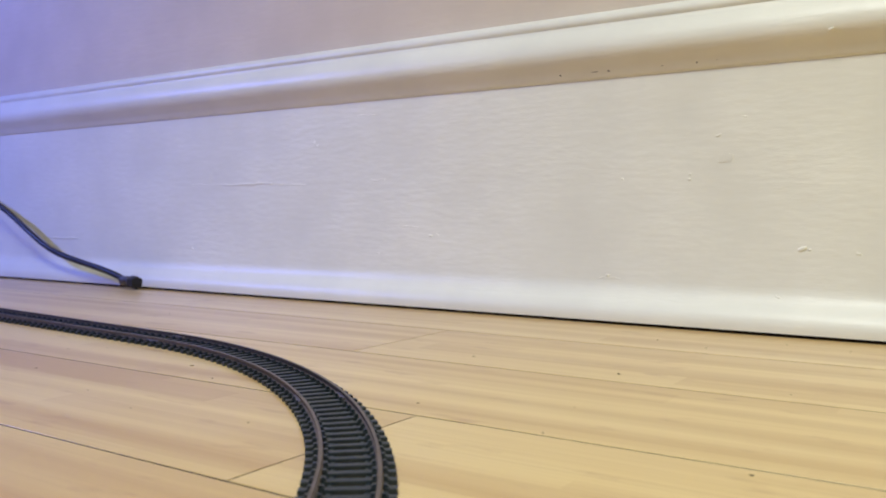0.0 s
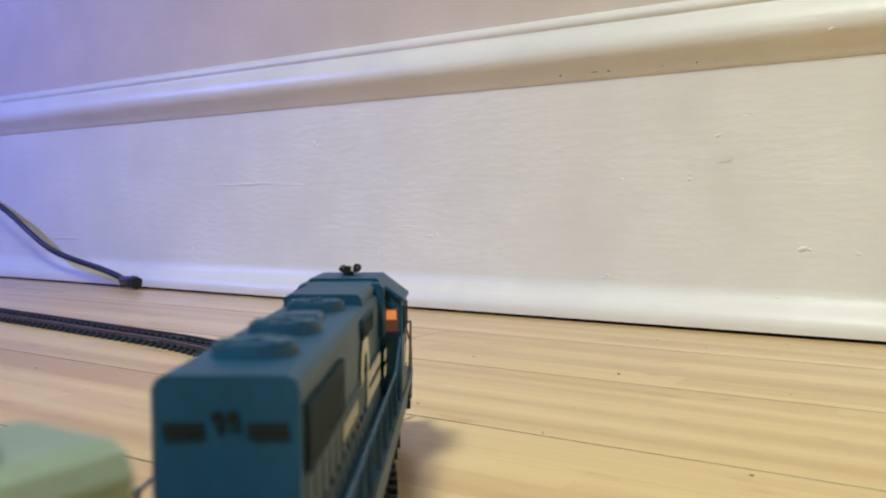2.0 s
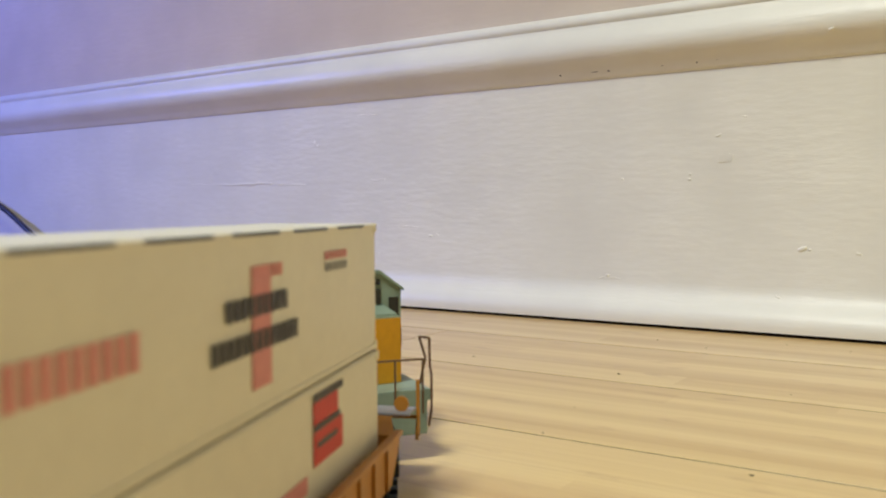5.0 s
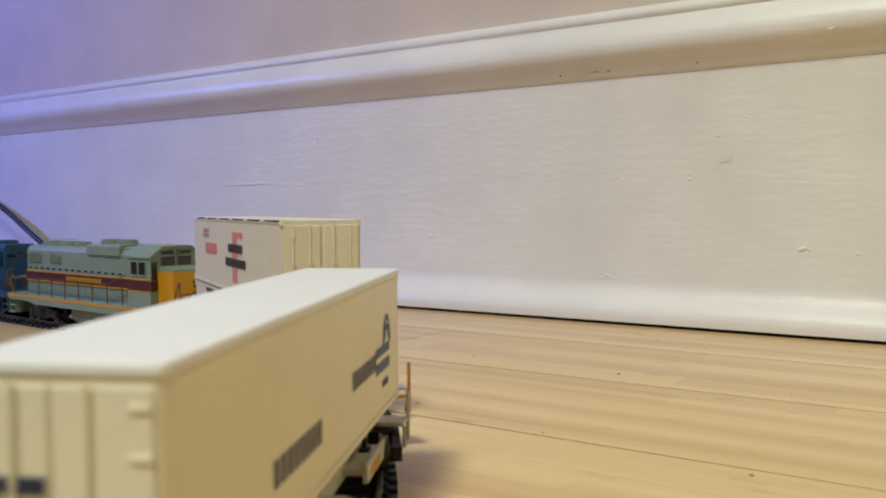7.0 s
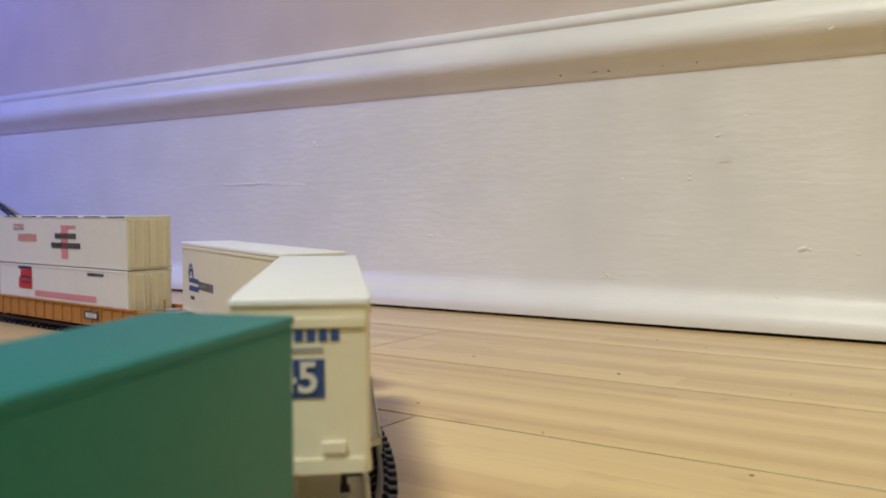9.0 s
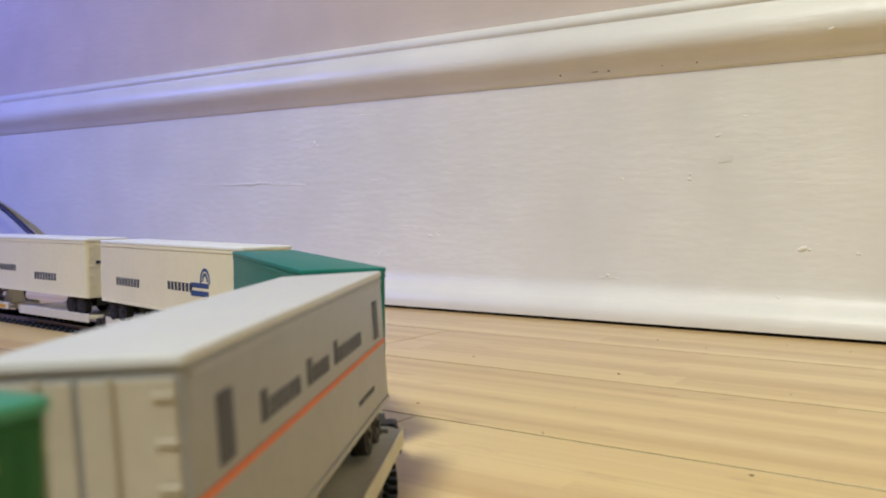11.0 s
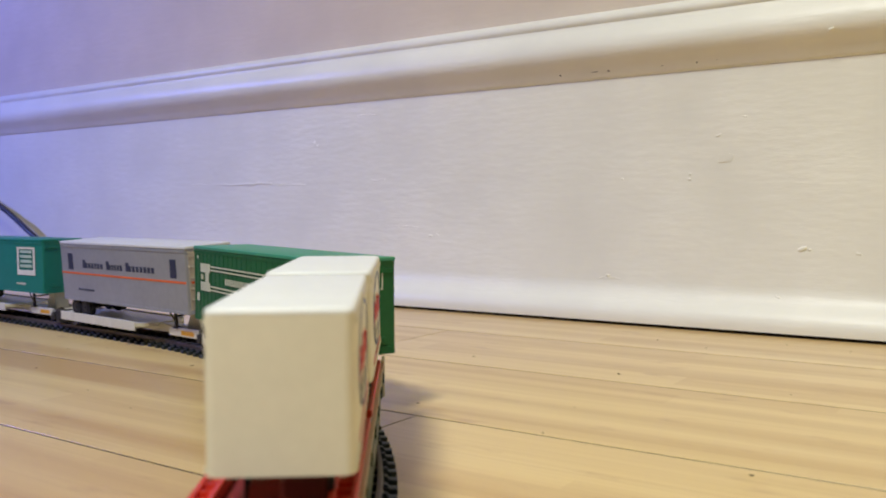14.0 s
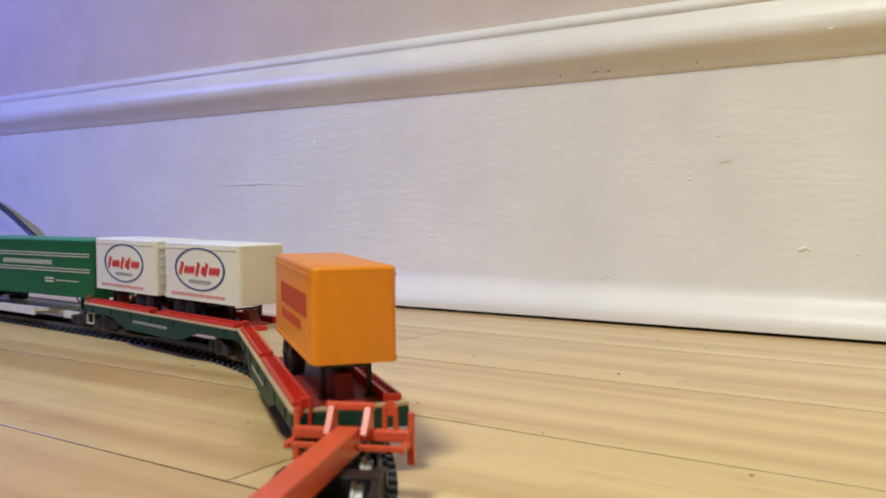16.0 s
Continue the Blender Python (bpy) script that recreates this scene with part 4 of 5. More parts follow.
        part("roof_marks", bm, INK_NAVY, high)
        part("grey_lettering", shape(side_marks, lettering(side, 0.043, 0.058, 0.0655, 0.0672, 6), w + 0.0003), INK_GREY, high)
        part("red_lettering", shape(side_marks, lettering(side, 0.043, 0.058, 0.0680, 0.0696, 5), w + 0.0003), INK_PINK, high)
        bm = bmesh.new()
        side_marks(bm, [(side, -0.046, 0.030, 0.0225, 0.0260)], w + 0.0003)
        part("marking", bm, INK_PINK, low, "faded red stripe")
        bm = bmesh.new()
        side_marks(bm, [(side, 0.034, 0.052, 0.0265, 0.0335), (side, 0.034, 0.049, 0.0350, 0.0395)], w + 0.0003)
        part("badge", bm, INK_RED, low)
        bm = bmesh.new()
        side_marks(bm, lettering(side, -0.055, -0.036, 0.0385, 0.0402, 8), w + 0.0006)
        part("lettering", bm, INK_DARK, low)
        for row in ((side, 0.036, 0.048, 0.0300, 0.0312), (side, 0.034, 0.050, 0.0336, 0.0349), (side, 0.034, 0.052, 0.0396, 0.0412)):
            part("badge_bar", shape(side_marks, [row], w + 0.0006), INK_DARK, low)
    m = pose(0, 0.0017, 0, 0, 0, -0.3)
    run(low, back, half, m)
    run(high, back, half, m @ pose(0, 0.0002, 0, 0, 0, 0.15))


# ---- road trailers ----
def trailer(name, label, hl, z0, z1, w, body, roof, deck, wheels, door_end, ribs=0, corner=0.0012, axles=2, smooth_nose=False, lip=1.0, crown=0.0005):
    """A road trailer on its car. wheels: +1 or -1, the end with the wheels; door_end: the end with the doors."""
    t = thing(name, label, "trailer", "trailers on the train")
    bm = bmesh.new()
    outline = []
    r = corner
    for sx, sy, a0 in ((1, 1, 0), (-1, 1, 90), (-1, -1, 180), (1, -1, 270)):
        for k in range(4):
            a = radians(a0 + 30 * k)
            outline.append((sx * (hl - r) + r * math.cos(a), sy * (w / 2 - r) + r * math.sin(a)))
    prism(bm, outline, "z", z0, z1 - 0.0012)
    part("body", bm, body, t, smooth=True)
    bm = bmesh.new()
    verts = prism(bm, [(x * (1 + lip * 0.0004 / hl), y * (1 + lip * 0.0006 / w)) for x, y in outline], "z", z1 - 0.0014, z1)
    tops = [e for e in bm.edges if all(v.co.z > z1 - 1e-6 for v in e.verts)]
    bmesh.ops.bevel(bm, geom=tops, offset=crown, segments=3, affect="EDGES", profile=0.5)
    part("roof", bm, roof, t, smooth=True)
    for side in (-1, 1):
        y = side * w / 2
        ya, yb = sorted((y, y + side * 0.0003))
        part("top_rail", shape(box, -hl + r, hl - r, ya, yb, z1 - 0.0034, z1 - 0.0022), body, t)
        part("bottom_rail", shape(box, -hl + r, hl - r, ya, yb, z0, z0 + 0.0014), body, t)
        ya, yb = sorted((y, y + side * 0.00014))
        for k in range(ribs):
            x = -hl + r + 0.002 + (2 * hl - 2 * r - 0.004) * k / (ribs - 1)
            part("rib", shape(box, x - 0.0004, x + 0.0004, ya, yb, z0 + 0.0014, z1 - 0.0034), body, t)
    e = door_end
    for side in (-1, 1):
        bm = bmesh.new()
        yy = sorted((side * 0.0004, side * (w / 2 - 0.0012)))
        xx = sorted((e * hl, e * (hl + 0.0005)))
        box(bm, xx[0], xx[1], yy[0], yy[1], z0 + 0.0022, z1 - 0.0030, 0.0002)
        for z in (0.2, 0.36, 0.52, 0.68, 0.84):
            zz = z0 + (z1 - z0) * z
            yy2 = sorted((side * (w / 2 - corner), side * (w / 2 - corner - 0.0030)))
            xx2 = sorted((e * hl, e * (hl + 0.0008)))
            if body is not ORANGE:
                box(bm, xx2[0], xx2[1], yy2[0], yy2[1], zz, zz + 0.0010, 0.0002)
        rod(bm, (e * (hl + 0.0009), side * w * 0.17, z0 + 0.001), (e * (hl + 0.0009), side * w * 0.17, z1 - 0.0025), 0.0004, 6)
        part("door", bm, DOOR_TAN if body is SILVER else CREAM if body is GREEN else body, t)
    bm = bmesh.new()
    xx = sorted((e * hl, e * (hl + 0.0009)))
    box(bm, xx[0], xx[1], -w / 2 + 0.0006, w / 2 - 0.0006, z0, z0 + 0.0020, 0.0002)
    part("bumper", bm, body, t)
    if not smooth_nose:
        xx = sorted((-e * hl, -e * (hl + 0.0005)))
        part("nose_rail", shape(box, xx[0], xx[1], -w / 2 + r, w / 2 - r, z1 - 0.0060, z1 - 0.0042), body, t)
        part("nose_rail", shape(box, xx[0], xx[1], -w / 2 + r, w / 2 - r, z0, z0 + 0.0030), body, t)
        for side in (-1, 1):
            yy = sorted((side * (w / 2 - 0.0050), side * (w / 2 - 0.0100)))
            xx2 = sorted((-e * hl, -e * (hl + 0.0008)))
            part("socket_box", shape(box, xx2[0], xx2[1], yy[0], yy[1], z0 + 0.0042, z0 + 0.0066, 0.0002), body, t)
    # wheels
    r = (z0 - deck) / 2 * 1.02 + 0.0002
    r = min(r, 0.0056)
    xs = [wheels * (hl - 0.0115 - k * (2 * r + 0.0012)) for k in range(axles)]
    bm = bmesh.new()
    box(bm, min(xs) - 0.006, max(xs) + 0.006, -0.0045, 0.0045, deck + r, z0 + 0.0002)
    for x in xs:
        rod(bm, (x, -w / 2 + 0.003, deck + r), (x, w / 2 - 0.003, deck + r), 0.0012, 8)
    part("suspension", bm, BLACK, t)
    for x in xs:
        for side in (-1, 1):
            bm = bmesh.new()
            y = side * (w / 2 - 0.0028)
            disc(bm, (x, y, deck + r), r, 0.0020, "y", 22)
            disc(bm, (x, y - side * 0.0024, deck + r), r, 0.0020, "y", 22)
            tyre = part("wheel", bm, RUBBER, t)
            bm = bmesh.new()
            disc(bm, (x, y + side * 0.0008, deck + r), r * 0.55, 0.0010, "y", 16)
            disc(bm, (x, y + side * 0.0014, deck + r), r * 0.22, 0.0008, "y", 10)
            part("hub", bm, BLACK, tyre)
    # landing legs
    bm = bmesh.new()
    x = -wheels * (hl - 0.022 if hl > 0.05 else hl - 0.014)
    for side in (-1, 1):
        y = side * (w / 2 - 0.0055)
        box(bm, x - 0.0007, x + 0.0007, y - 0.0007, y + 0.0007, deck + 0.0008, z0 + 0.0002)
        box(bm, x - 0.0018, x + 0.0018, y - 0.0014, y + 0.0014, deck, deck + 0.0009)
        wire(bm, [(x, y, deck + 0.003), (x - wheels * -0.007, y, z0)], 0.0004)
    box(bm, x - 0.0005, x + 0.0005, -w / 2 + 0.0055, w / 2 - 0.0055, z0 - 0.0035, z0 - 0.0025)
    part("landing_gear", bm, BLACK, t)
    return t


def wheel_emblem(bm, side, x, z, k, w, way):
    """A plain arc above two bars."""
    y = side * w / 2
    ring(bm, (x, min(y, y + side * 0.00016), z), 0.0014 * k, 0.0022 * k, 0.00016, 1.5, arc=(0, 180))
    ring(bm, (x, min(y, y + side * 0.00016), z), 0.0028 * k, 0.0036 * k, 0.00016, 1.4, arc=(-10, 190))
    a, b = sorted((x - way * 0.0026 * k, x + way * 0.0105 * k))
    side_marks(bm, [(side, a, b, z - 0.0024 * k, z - 0.0006 * k), (side, a, b, z - 0.0056 * k, z - 0.0036 * k)], w)


SPINE_DECK = 0.0137


def build_spine_cars():
    backs = [0.640 + 0.1655 * k for k in range(5)]
    half = 0.074
    for k, back in enumerate(backs):
        car = thing("spine_car", "low white articulated spine car unit carrying a trailer", "railway car", "spine car units")
        bm = bmesh.new()
        box(bm, -0.078, 0.078, -0.0045, 0.0045, 0.0088, 0.0130, 0.0004)
        part("centre_sill", bm, SPINE_WHITE, car)
        e = -1 if k == 0 else 1
        bm = bmesh.new()
        xx = sorted((e * -0.022, e * 0.077))
        prism(bm, [(xx[0], -0.0100), (xx[0] + 0.006, -0.0158), (xx[1] - 0.004, -0.0158), (xx[1], -0.0110), (xx[1], 0.0110), (xx[1] - 0.004, 0.0158), (xx[0] + 0.006, 0.0158), (xx[0], 0.0100)], "z", 0.0118, SPINE_DECK)
        part("wheel_deck", bm, SPINE_WHITE, car)
        for side in (-1, 1):
            yy = sorted((side * 0.0154, side * 0.0162))
            part("deck_edge", shape(box, xx[0] + 0.006, xx[1] - 0.004, yy[0], yy[1], 0.0092, 0.0146, 0.0002), SPINE_WHITE, car)
        bm = bmesh.new()
        x = -e * 0.058
        box(bm, x - 0.012, x + 0.012, -0.0112, 0.0112, 0.0105, 0.0122, 0.0003)
        for side in (-1, 1):
            yy = sorted((side * 0.0100, side * 0.0114))
            box(bm, x - 0.014, x + 0.014, yy[0], yy[1], 0.0092, 0.0140, 0.0003)
        part("hitch_deck", bm, SPINE_WHITE, car)
        bm = bmesh.new()
        prism(bm, [(x - 0.007, 0.0122), (x - 0.0025, 0.0236), (x + 0.0025, 0.0236), (x + 0.007, 0.0122)], "y", -0.0045, 0.0045)
        box(bm, x - 0.005, x + 0.005, -0.0060, 0.0060, 0.0232, 0.0246, 0.0003)
        part("trailer_hitch", bm, SPINE_WHITE, car)
        for side in (-1, 1):
            for row, wide in (((side, -0.008, 0.006, 0.0096, 0.0122), 0.0302), ((side, x - 0.010, x + 0.002, 0.0102, 0.0126), 0.0228)):
                part("yellow_plate", shape(side_marks, [row], wide), YELLOW, car, "small yellow plate")
            bm = bmesh.new()
            yy = sorted((side * 0.0040, side * 0.0150))
            box(bm, -0.008, 0.006, yy[0], yy[1], 0.0094, 0.0124, 0.0003)
            part("side_bracket", bm, SPINE_WHITE, car)
            bm = bmesh.new()
            yy = sorted((side * 0.0060, side * 0.0120))
            box(bm, 0.006, 0.016, yy[0], yy[1], 0.0090, 0.0118, 0.0004)
            part("brake_cylinder", bm, BLACK, car)
        for end in ((1, -1) if k == 4 else (1,)):
            add_bogie(car, end * 0.0790 if end > 0 else -0.070, back, half)
        if k in (0, 4):
            end = 1 if k == 0 else -1
            bm = bmesh.new()
            xx = sorted((end * 0.079, end * 0.088))
            box(bm, xx[0], xx[1], -0.0150, 0.0150, 0.0150, 0.0162, 0.0002)
            for side in (-1, 1):
                wire(bm, [(end * 0.087, side * 0.0150, 0.0090), (end * 0.087, side * 0.0150, 0.0240)], 0.0006)
                wire(bm, [(end * 0.087, side * 0.0150, 0.0090), (end * 0.080, side * 0.0150, 0.0090), (end * 0.080, side * 0.0150, 0.0150)], 0.0005)
            part("end_platform", bm, SPINE_WHITE, car)
            coupler(car, end * 0.082, end)
        run(car, back, half)

    d = SPINE_DECK
    Z0 = 0.0246
    # cream trailer, doors and wheels to the rear
    hl, w, z1 = 0.0767, 0.0275, 0.0612
    t = trailer("semi_trailer", "cream-white trailer with blue emblem, doors to rear", hl, Z0, z1, w, CREAM, ROOF_LIT_WHITE, d, -1, -1)
    for side in (-1, 1):
        bm = bmesh.new()
        wheel_emblem(bm, side, 0.058, 0.0435, 1.35, w, -side if side > 0 else -1)
        part("emblem", bm, INK_BLUE, t, "blue arc-and-bars emblem")
        bm = bmesh.new()
        side_marks(bm, lettering(side, 0.018, 0.045, 0.0376, 0.0418, 7), w)
        part("lettering", bm, INK_NAVY, t)
        part("lower_lettering", shape(side_marks, lettering(side, -0.038, -0.008, 0.0335, 0.0382, 8), w), INK_NAVY, t)
        part("small_lettering", shape(side_marks, lettering(side, 0.052, 0.060, 0.0315, 0.0333, 4), w), INK_NAVY, t)
    bm = bmesh.new()
    box(bm, -hl - 0.0009, -hl - 0.0005, 0.0008, 0.0080, 0.0455, 0.0475)
    part("door_marking", bm, INK_NAVY, t)
    run(t, 0.6366, 0.066, pose(0, 0.0026, 0, 0, 0, -1.17))
    # cream trailer, nose to the rear with its number
    hl, w, z1 = 0.0782, 0.0281, 0.0607
    t = trailer("semi_trailer", "cream-white trailer with blue emblem and number on its nose", hl, Z0, z1, w, CREAM, ROOF_LIT_WHITE, d, 1, 1)
    for side in (-1, 1):
        bm = bmesh.new()
        wheel_emblem(bm, side, -0.044, 0.0425, 1.35, w, 1)
        part("emblem", bm, INK_BLUE, t, "blue arc-and-bars emblem")
        bm = bmesh.new()
        side_marks(bm, lettering(side, -0.031, -0.004, 0.0366, 0.0410, 7), w)
        part("lettering", bm, INK_NAVY, t)
        part("upper_lettering", shape(side_marks, lettering(side, 0.028, 0.058, 0.0352, 0.0398, 8), w), INK_NAVY, t)
        part("small_lettering", shape(side_marks, lettering(side, -0.050, -0.042, 0.0325, 0.0340, 4), w), INK_NAVY, t)
    bm = bmesh.new()
    for k in range(7):
        box(bm, -hl - 0.0002, -hl, -0.0078 + 0.0024 * k, -0.0060 + 0.0024 * k, 0.0518, 0.0542)
    part("nose_lettering", bm, INK_BLUE, t)
    bm = bmesh.new()
    box(bm, -hl - 0.0002, -hl, -0.0045, 0.0055, 0.0496, 0.0506)
    part("small_lettering", bm, INK_GREY, t)
    part("number_panel", shape(box, -hl - 0.0002, -hl, -0.0048, 0.0064, 0.0402, 0.0482), INK_BLUE, t, "blue square number panel")
    number("45", 0.0088, WHITE_MARK, t, Matrix.Translation((-hl - 0.0004, 0.0008, 0.0442)) @ Euler((radians(90), 0, radians(-90))).to_matrix().to_4x4(), "white numerals 45")
    run(t, 0.8107, 0.066, pose(0, 0.0048, 0, 0, 0, 1.06))
    # teal trailer
    hl, w, z1 = 0.0655, 0.0277, 0.0597
    t = trailer("semi_trailer", "plain teal green trailer with white square emblem", hl, Z0 - 0.0006, z1, w, TEAL, TEAL, d, 1, 1)
    for side in (-1, 1):
        bm = bmesh.new()
        x, z = -0.045, 0.0455
        side_marks(bm, [(side, x - 0.0112, x + 0.0112, z + 0.0072, z + 0.0086), (side, x - 0.0112, x + 0.0112, z - 0.0100, z - 0.0066), (side, x - 0.0112, x - 0.0088, z - 0.0066, z + 0.0072), (side, x + 0.0088, x + 0.0112, z - 0.0066, z + 0.0072)], w + 0.0007)
        side_marks(bm, lettering(side, -0.044, -0.032, 0.0290, 0.0302, 5), w + 0.0007)
        part("emblem", bm, WHITE_MARK, t, "white square outline emblem")
        bm = bmesh.new()
        side_marks(bm, [(side, x - 0.0072, x + 0.0072, z - 0.0050 + 0.0032 * k, z - 0.0030 + 0.0032 * k) for k in range(4)], w + 0.0007)
        part("emblem_bars", bm, INK_GREEN, t)
    run(t, 0.9662, 0.066, pose(-0.010, 0.0052, 0, 0, 0, 2.24))
    # silver-grey trailer with an orange line
    hl, w, z1 = 0.0696, 0.0285, 0.0598
    t = trailer("semi_trailer", "silver-grey trailer with orange line and dark lettering bars", hl, Z0 - 0.0012, z1, w, SILVER, SILVER_LIT, d, 1, -1)
    for side in (-1, 1):
        bm = bmesh.new()
        side_marks(bm, [(side, -hl + 0.001, hl - 0.001, 0.0398, 0.0410)], w)
        part("orange_line", bm, ORANGE_LINE, t)
        bm = bmesh.new()
        q = side
        for a, b, n in ((0.040, 0.018, 6), (0.012, -0.004, 5), (-0.010, -0.038, 7)):
            lo, hi = sorted((q * a, q * b))
            side_marks(bm, lettering(side, lo, hi, 0.0440, 0.0472, n), w)
            f = hi if q > 0 else lo
            side_marks(bm, [(side, f - 0.0016, f + 0.0016, 0.0440, 0.0490)], w)
        side_marks(bm, [(side, -0.060, -0.054, 0.0425, 0.0525), (side, 0.054, 0.060, 0.0425, 0.0525)] + lettering(side, 0.030, 0.050, 0.0300, 0.0312, 6), w)
        part("lettering", bm, INK_NAVY, t)
    bm = bmesh.new()
    box(bm, -hl - 0.0007, -hl - 0.0005, -0.0120, 0.0120, 0.0398, 0.0410)
    part("door_line", bm, ORANGE_LINE, t)
    run(t, 1.1401, 0.066, pose(0, 0.0020, 0.0004, -3.5, 0, -0.1))
    # long green trailer, nose to the rear
    hl, w, z1 = 0.0760, 0.0296, 0.0602
    t = trailer("semi_trailer", "dark green ribbed trailer with white stripes and emblem", hl, Z0 - 0.0014, z1, w, GREEN, GREEN_LIT, d, 1, 1, ribs=26)
    ww = w + 0.0007
    for side in (-1, 1):
        bm = bmesh.new()
        rows = []
        for z in (0.0505, 0.0488, 0.0408, 0.0391):
            rows.append((side, -0.072, 0.052, z, z + 0.0007))
        rows += [(side, 0.050, 0.064, 0.0385, 0.0428), (side, 0.050, 0.064, 0.0476, 0.0520), (side, 0.052, 0.057, 0.0428, 0.0476), (side, 0.060, 0.063, 0.0440, 0.0464)]
        rows += lettering(side, -0.030, 0.030, 0.0433, 0.0462, 20)
        rows += [(side, -0.032, -0.022, 0.0318, 0.0330), (side, -0.032, -0.022, 0.0338, 0.0350), (side, -0.060, -0.034, 0.0330, 0.0336), (side, 0.066, 0.070, 0.0330, 0.0370), (side, 0.067, 0.069, 0.0540, 0.0556)]
        side_marks(bm, rows, ww)
        part("marking", bm, INK_PALE, t, "thin white stripes with plain bars of lettering")
    bm = bmesh.new()
    x = -hl - 0.0002
    for y0, y1, za, zb in ((-0.0092, 0.0070, 0.0552, 0.0555), (-0.0092, 0.0070, 0.0478, 0.0481), (-0.0092, -0.0088, 0.0478, 0.0555), (0.0066, 0.0070, 0.0478, 0.0555), (-0.0030, 0.0012, 0.0336, 0.0338), (-0.0030, 0.0012, 0.0374, 0.0376), (-0.0030, -0.0028, 0.0336, 0.0376), (0.0010, 0.0012, 0.0336, 0.0376)):
        box(bm, x, -hl, y0, y1, za, zb)
    for z, n in ((0.0496, 6), (0.0513, 8), (0.0531, 7)):
        for k in range(n):
            box(bm, x, -hl, 0.0053 - 0.0017 * k, 0.0064 - 0.0017 * k, z, z + 0.0006)
    for k in range(5):
        box(bm, x, -hl, -0.0050 + 0.0016 * k, -0.0038 + 0.0016 * k, 0.0428, 0.0445)
    part("nose_marking", bm, WHITE_MARK, t, "white outlined panel with plain bars")
    run(t, 1.2856, 0.066, pose(-0.020, 0, 0, 0, 0, 3.3))


# ---- flat cars ----
FLAT_DECK = 0.0212


def flat_car(label, back, half, hitch_at, bare=False):
    car = thing("flat_car", label, "railway car", "red and green flat cars")
    L = 0.0865
    bm = bmesh.new()
    box(bm, -L, L, -0.0160, 0.0160, FLAT_DECK - 0.0020, FLAT_DECK, 0.0002)
    part("deck", bm, RED_DECK, car, "worn dark red deck")
    for side in (-1, 1):
        bm = bmesh.new()
        prism(bm, [(-L, FLAT_DECK - 0.0004), (-L, FLAT_DECK - 0.0048), (-0.050, FLAT_DECK - 0.0052), (-0.030, 0.0105), (0.030, 0.0105), (0.050, FLAT_DECK - 0.0052), (L, FLAT_DECK - 0.0048), (L, FLAT_DECK - 0.0004)], "y", side * 0.0166 - 0.0006, side * 0.0166 + 0.0006)
        for k in range(7):
            x = -0.075 + 0.025 * k
            yy = sorted((side * 0.0171, side * 0.0176))
            box(bm, x - 0.0008, x + 0.0008, yy[0], yy[1], FLAT_DECK - 0.0044, FLAT_DECK - 0.0010)
        part("side_sill", bm, DARK_GREEN, car, "dark green fish-belly side sill")
        bm = bmesh.new()
        side_marks(bm, lettering(side, -0.018, 0.022, 0.0150, 0.0166, 12), 0.0345)
        part("lettering", bm, INK_GREY, car)
        part("deck_edge", shape(box, -L, L, side * 0.0166 - 0.0008, side * 0.0166 + 0.0008, FLAT_DECK - 0.0004, FLAT_DECK + 0.0006, 0.0002), BARE, car, "worn tan deck edge")
        for x0, x1 in ((-0.083, -0.004), (0.004, 0.083)):
            bm = bmesh.new()
            for a, b in ((0.0108, 0.0120), (0.0150, 0.0162)):
                yy = sorted((side * a, side * b))
                box(bm, x0, x1, yy[0], yy[1], FLAT_DECK, FLAT_DECK + (0.0030 if a < 0.012 else 0.0024), 0.0002)
            yy = sorted((side * 0.0119, side * 0.0152))
            box(bm, x0, x1, yy[0], yy[1], FLAT_DECK, FLAT_DECK + 0.0006)
            n = 16
            for k in range(n):
                x = x0 + (k + 0.5) * (x1 - x0) / n
                prism(bm, [(x - 0.0005, yy[0]), (x + 0.0005, yy[0]), (x + 0.0005, yy[1]), (x - 0.0005, yy[1])], "z", FLAT_DECK + 0.0004, FLAT_DECK + 0.0020)
            for xe in (x0, x1 - 0.0006):
                box(bm, xe, xe + 0.0006, yy[0], yy[1], FLAT_DECK, FLAT_DECK + 0.0024)
            part("guide_rail", bm, RED, car, "bright red ribbed wheel guide rail")
    for end in (-1, 1):
        bm = bmesh.new()
        xx = sorted((end * L, end * (L + 0.0012)))
        box(bm, xx[0], xx[1], -0.0172, 0.0172, FLAT_DECK - 0.0004, FLAT_DECK + 0.0010, 0.0003)
        part("end_edge", bm, BARE, car, "worn tan end edge")
        bm = bmesh.new()
        box(bm, xx[0], xx[1], -0.0172, 0.0172, FLAT_DECK - 0.0064, FLAT_DECK - 0.0006, 0.0003)
        part("end_sill", bm, DARK_GREEN, car)
        coupler(car, end * (L - 0.004), end)
        bm = bmesh.new()
        wire(bm, [(end * (L + 0.0015), 0.0120, FLAT_DECK - 0.006), (end * (L + 0.0015), 0.0120, FLAT_DECK + 0.004), (end * (L + 0.0015), 0.0145, FLAT_DECK + 0.004), (end * (L + 0.0015), 0.0145, FLAT_DECK - 0.001)], 0.0005)
        part("brake_stand", bm, RED, car)
        add_bogie(car, end * 0.066, back, half)
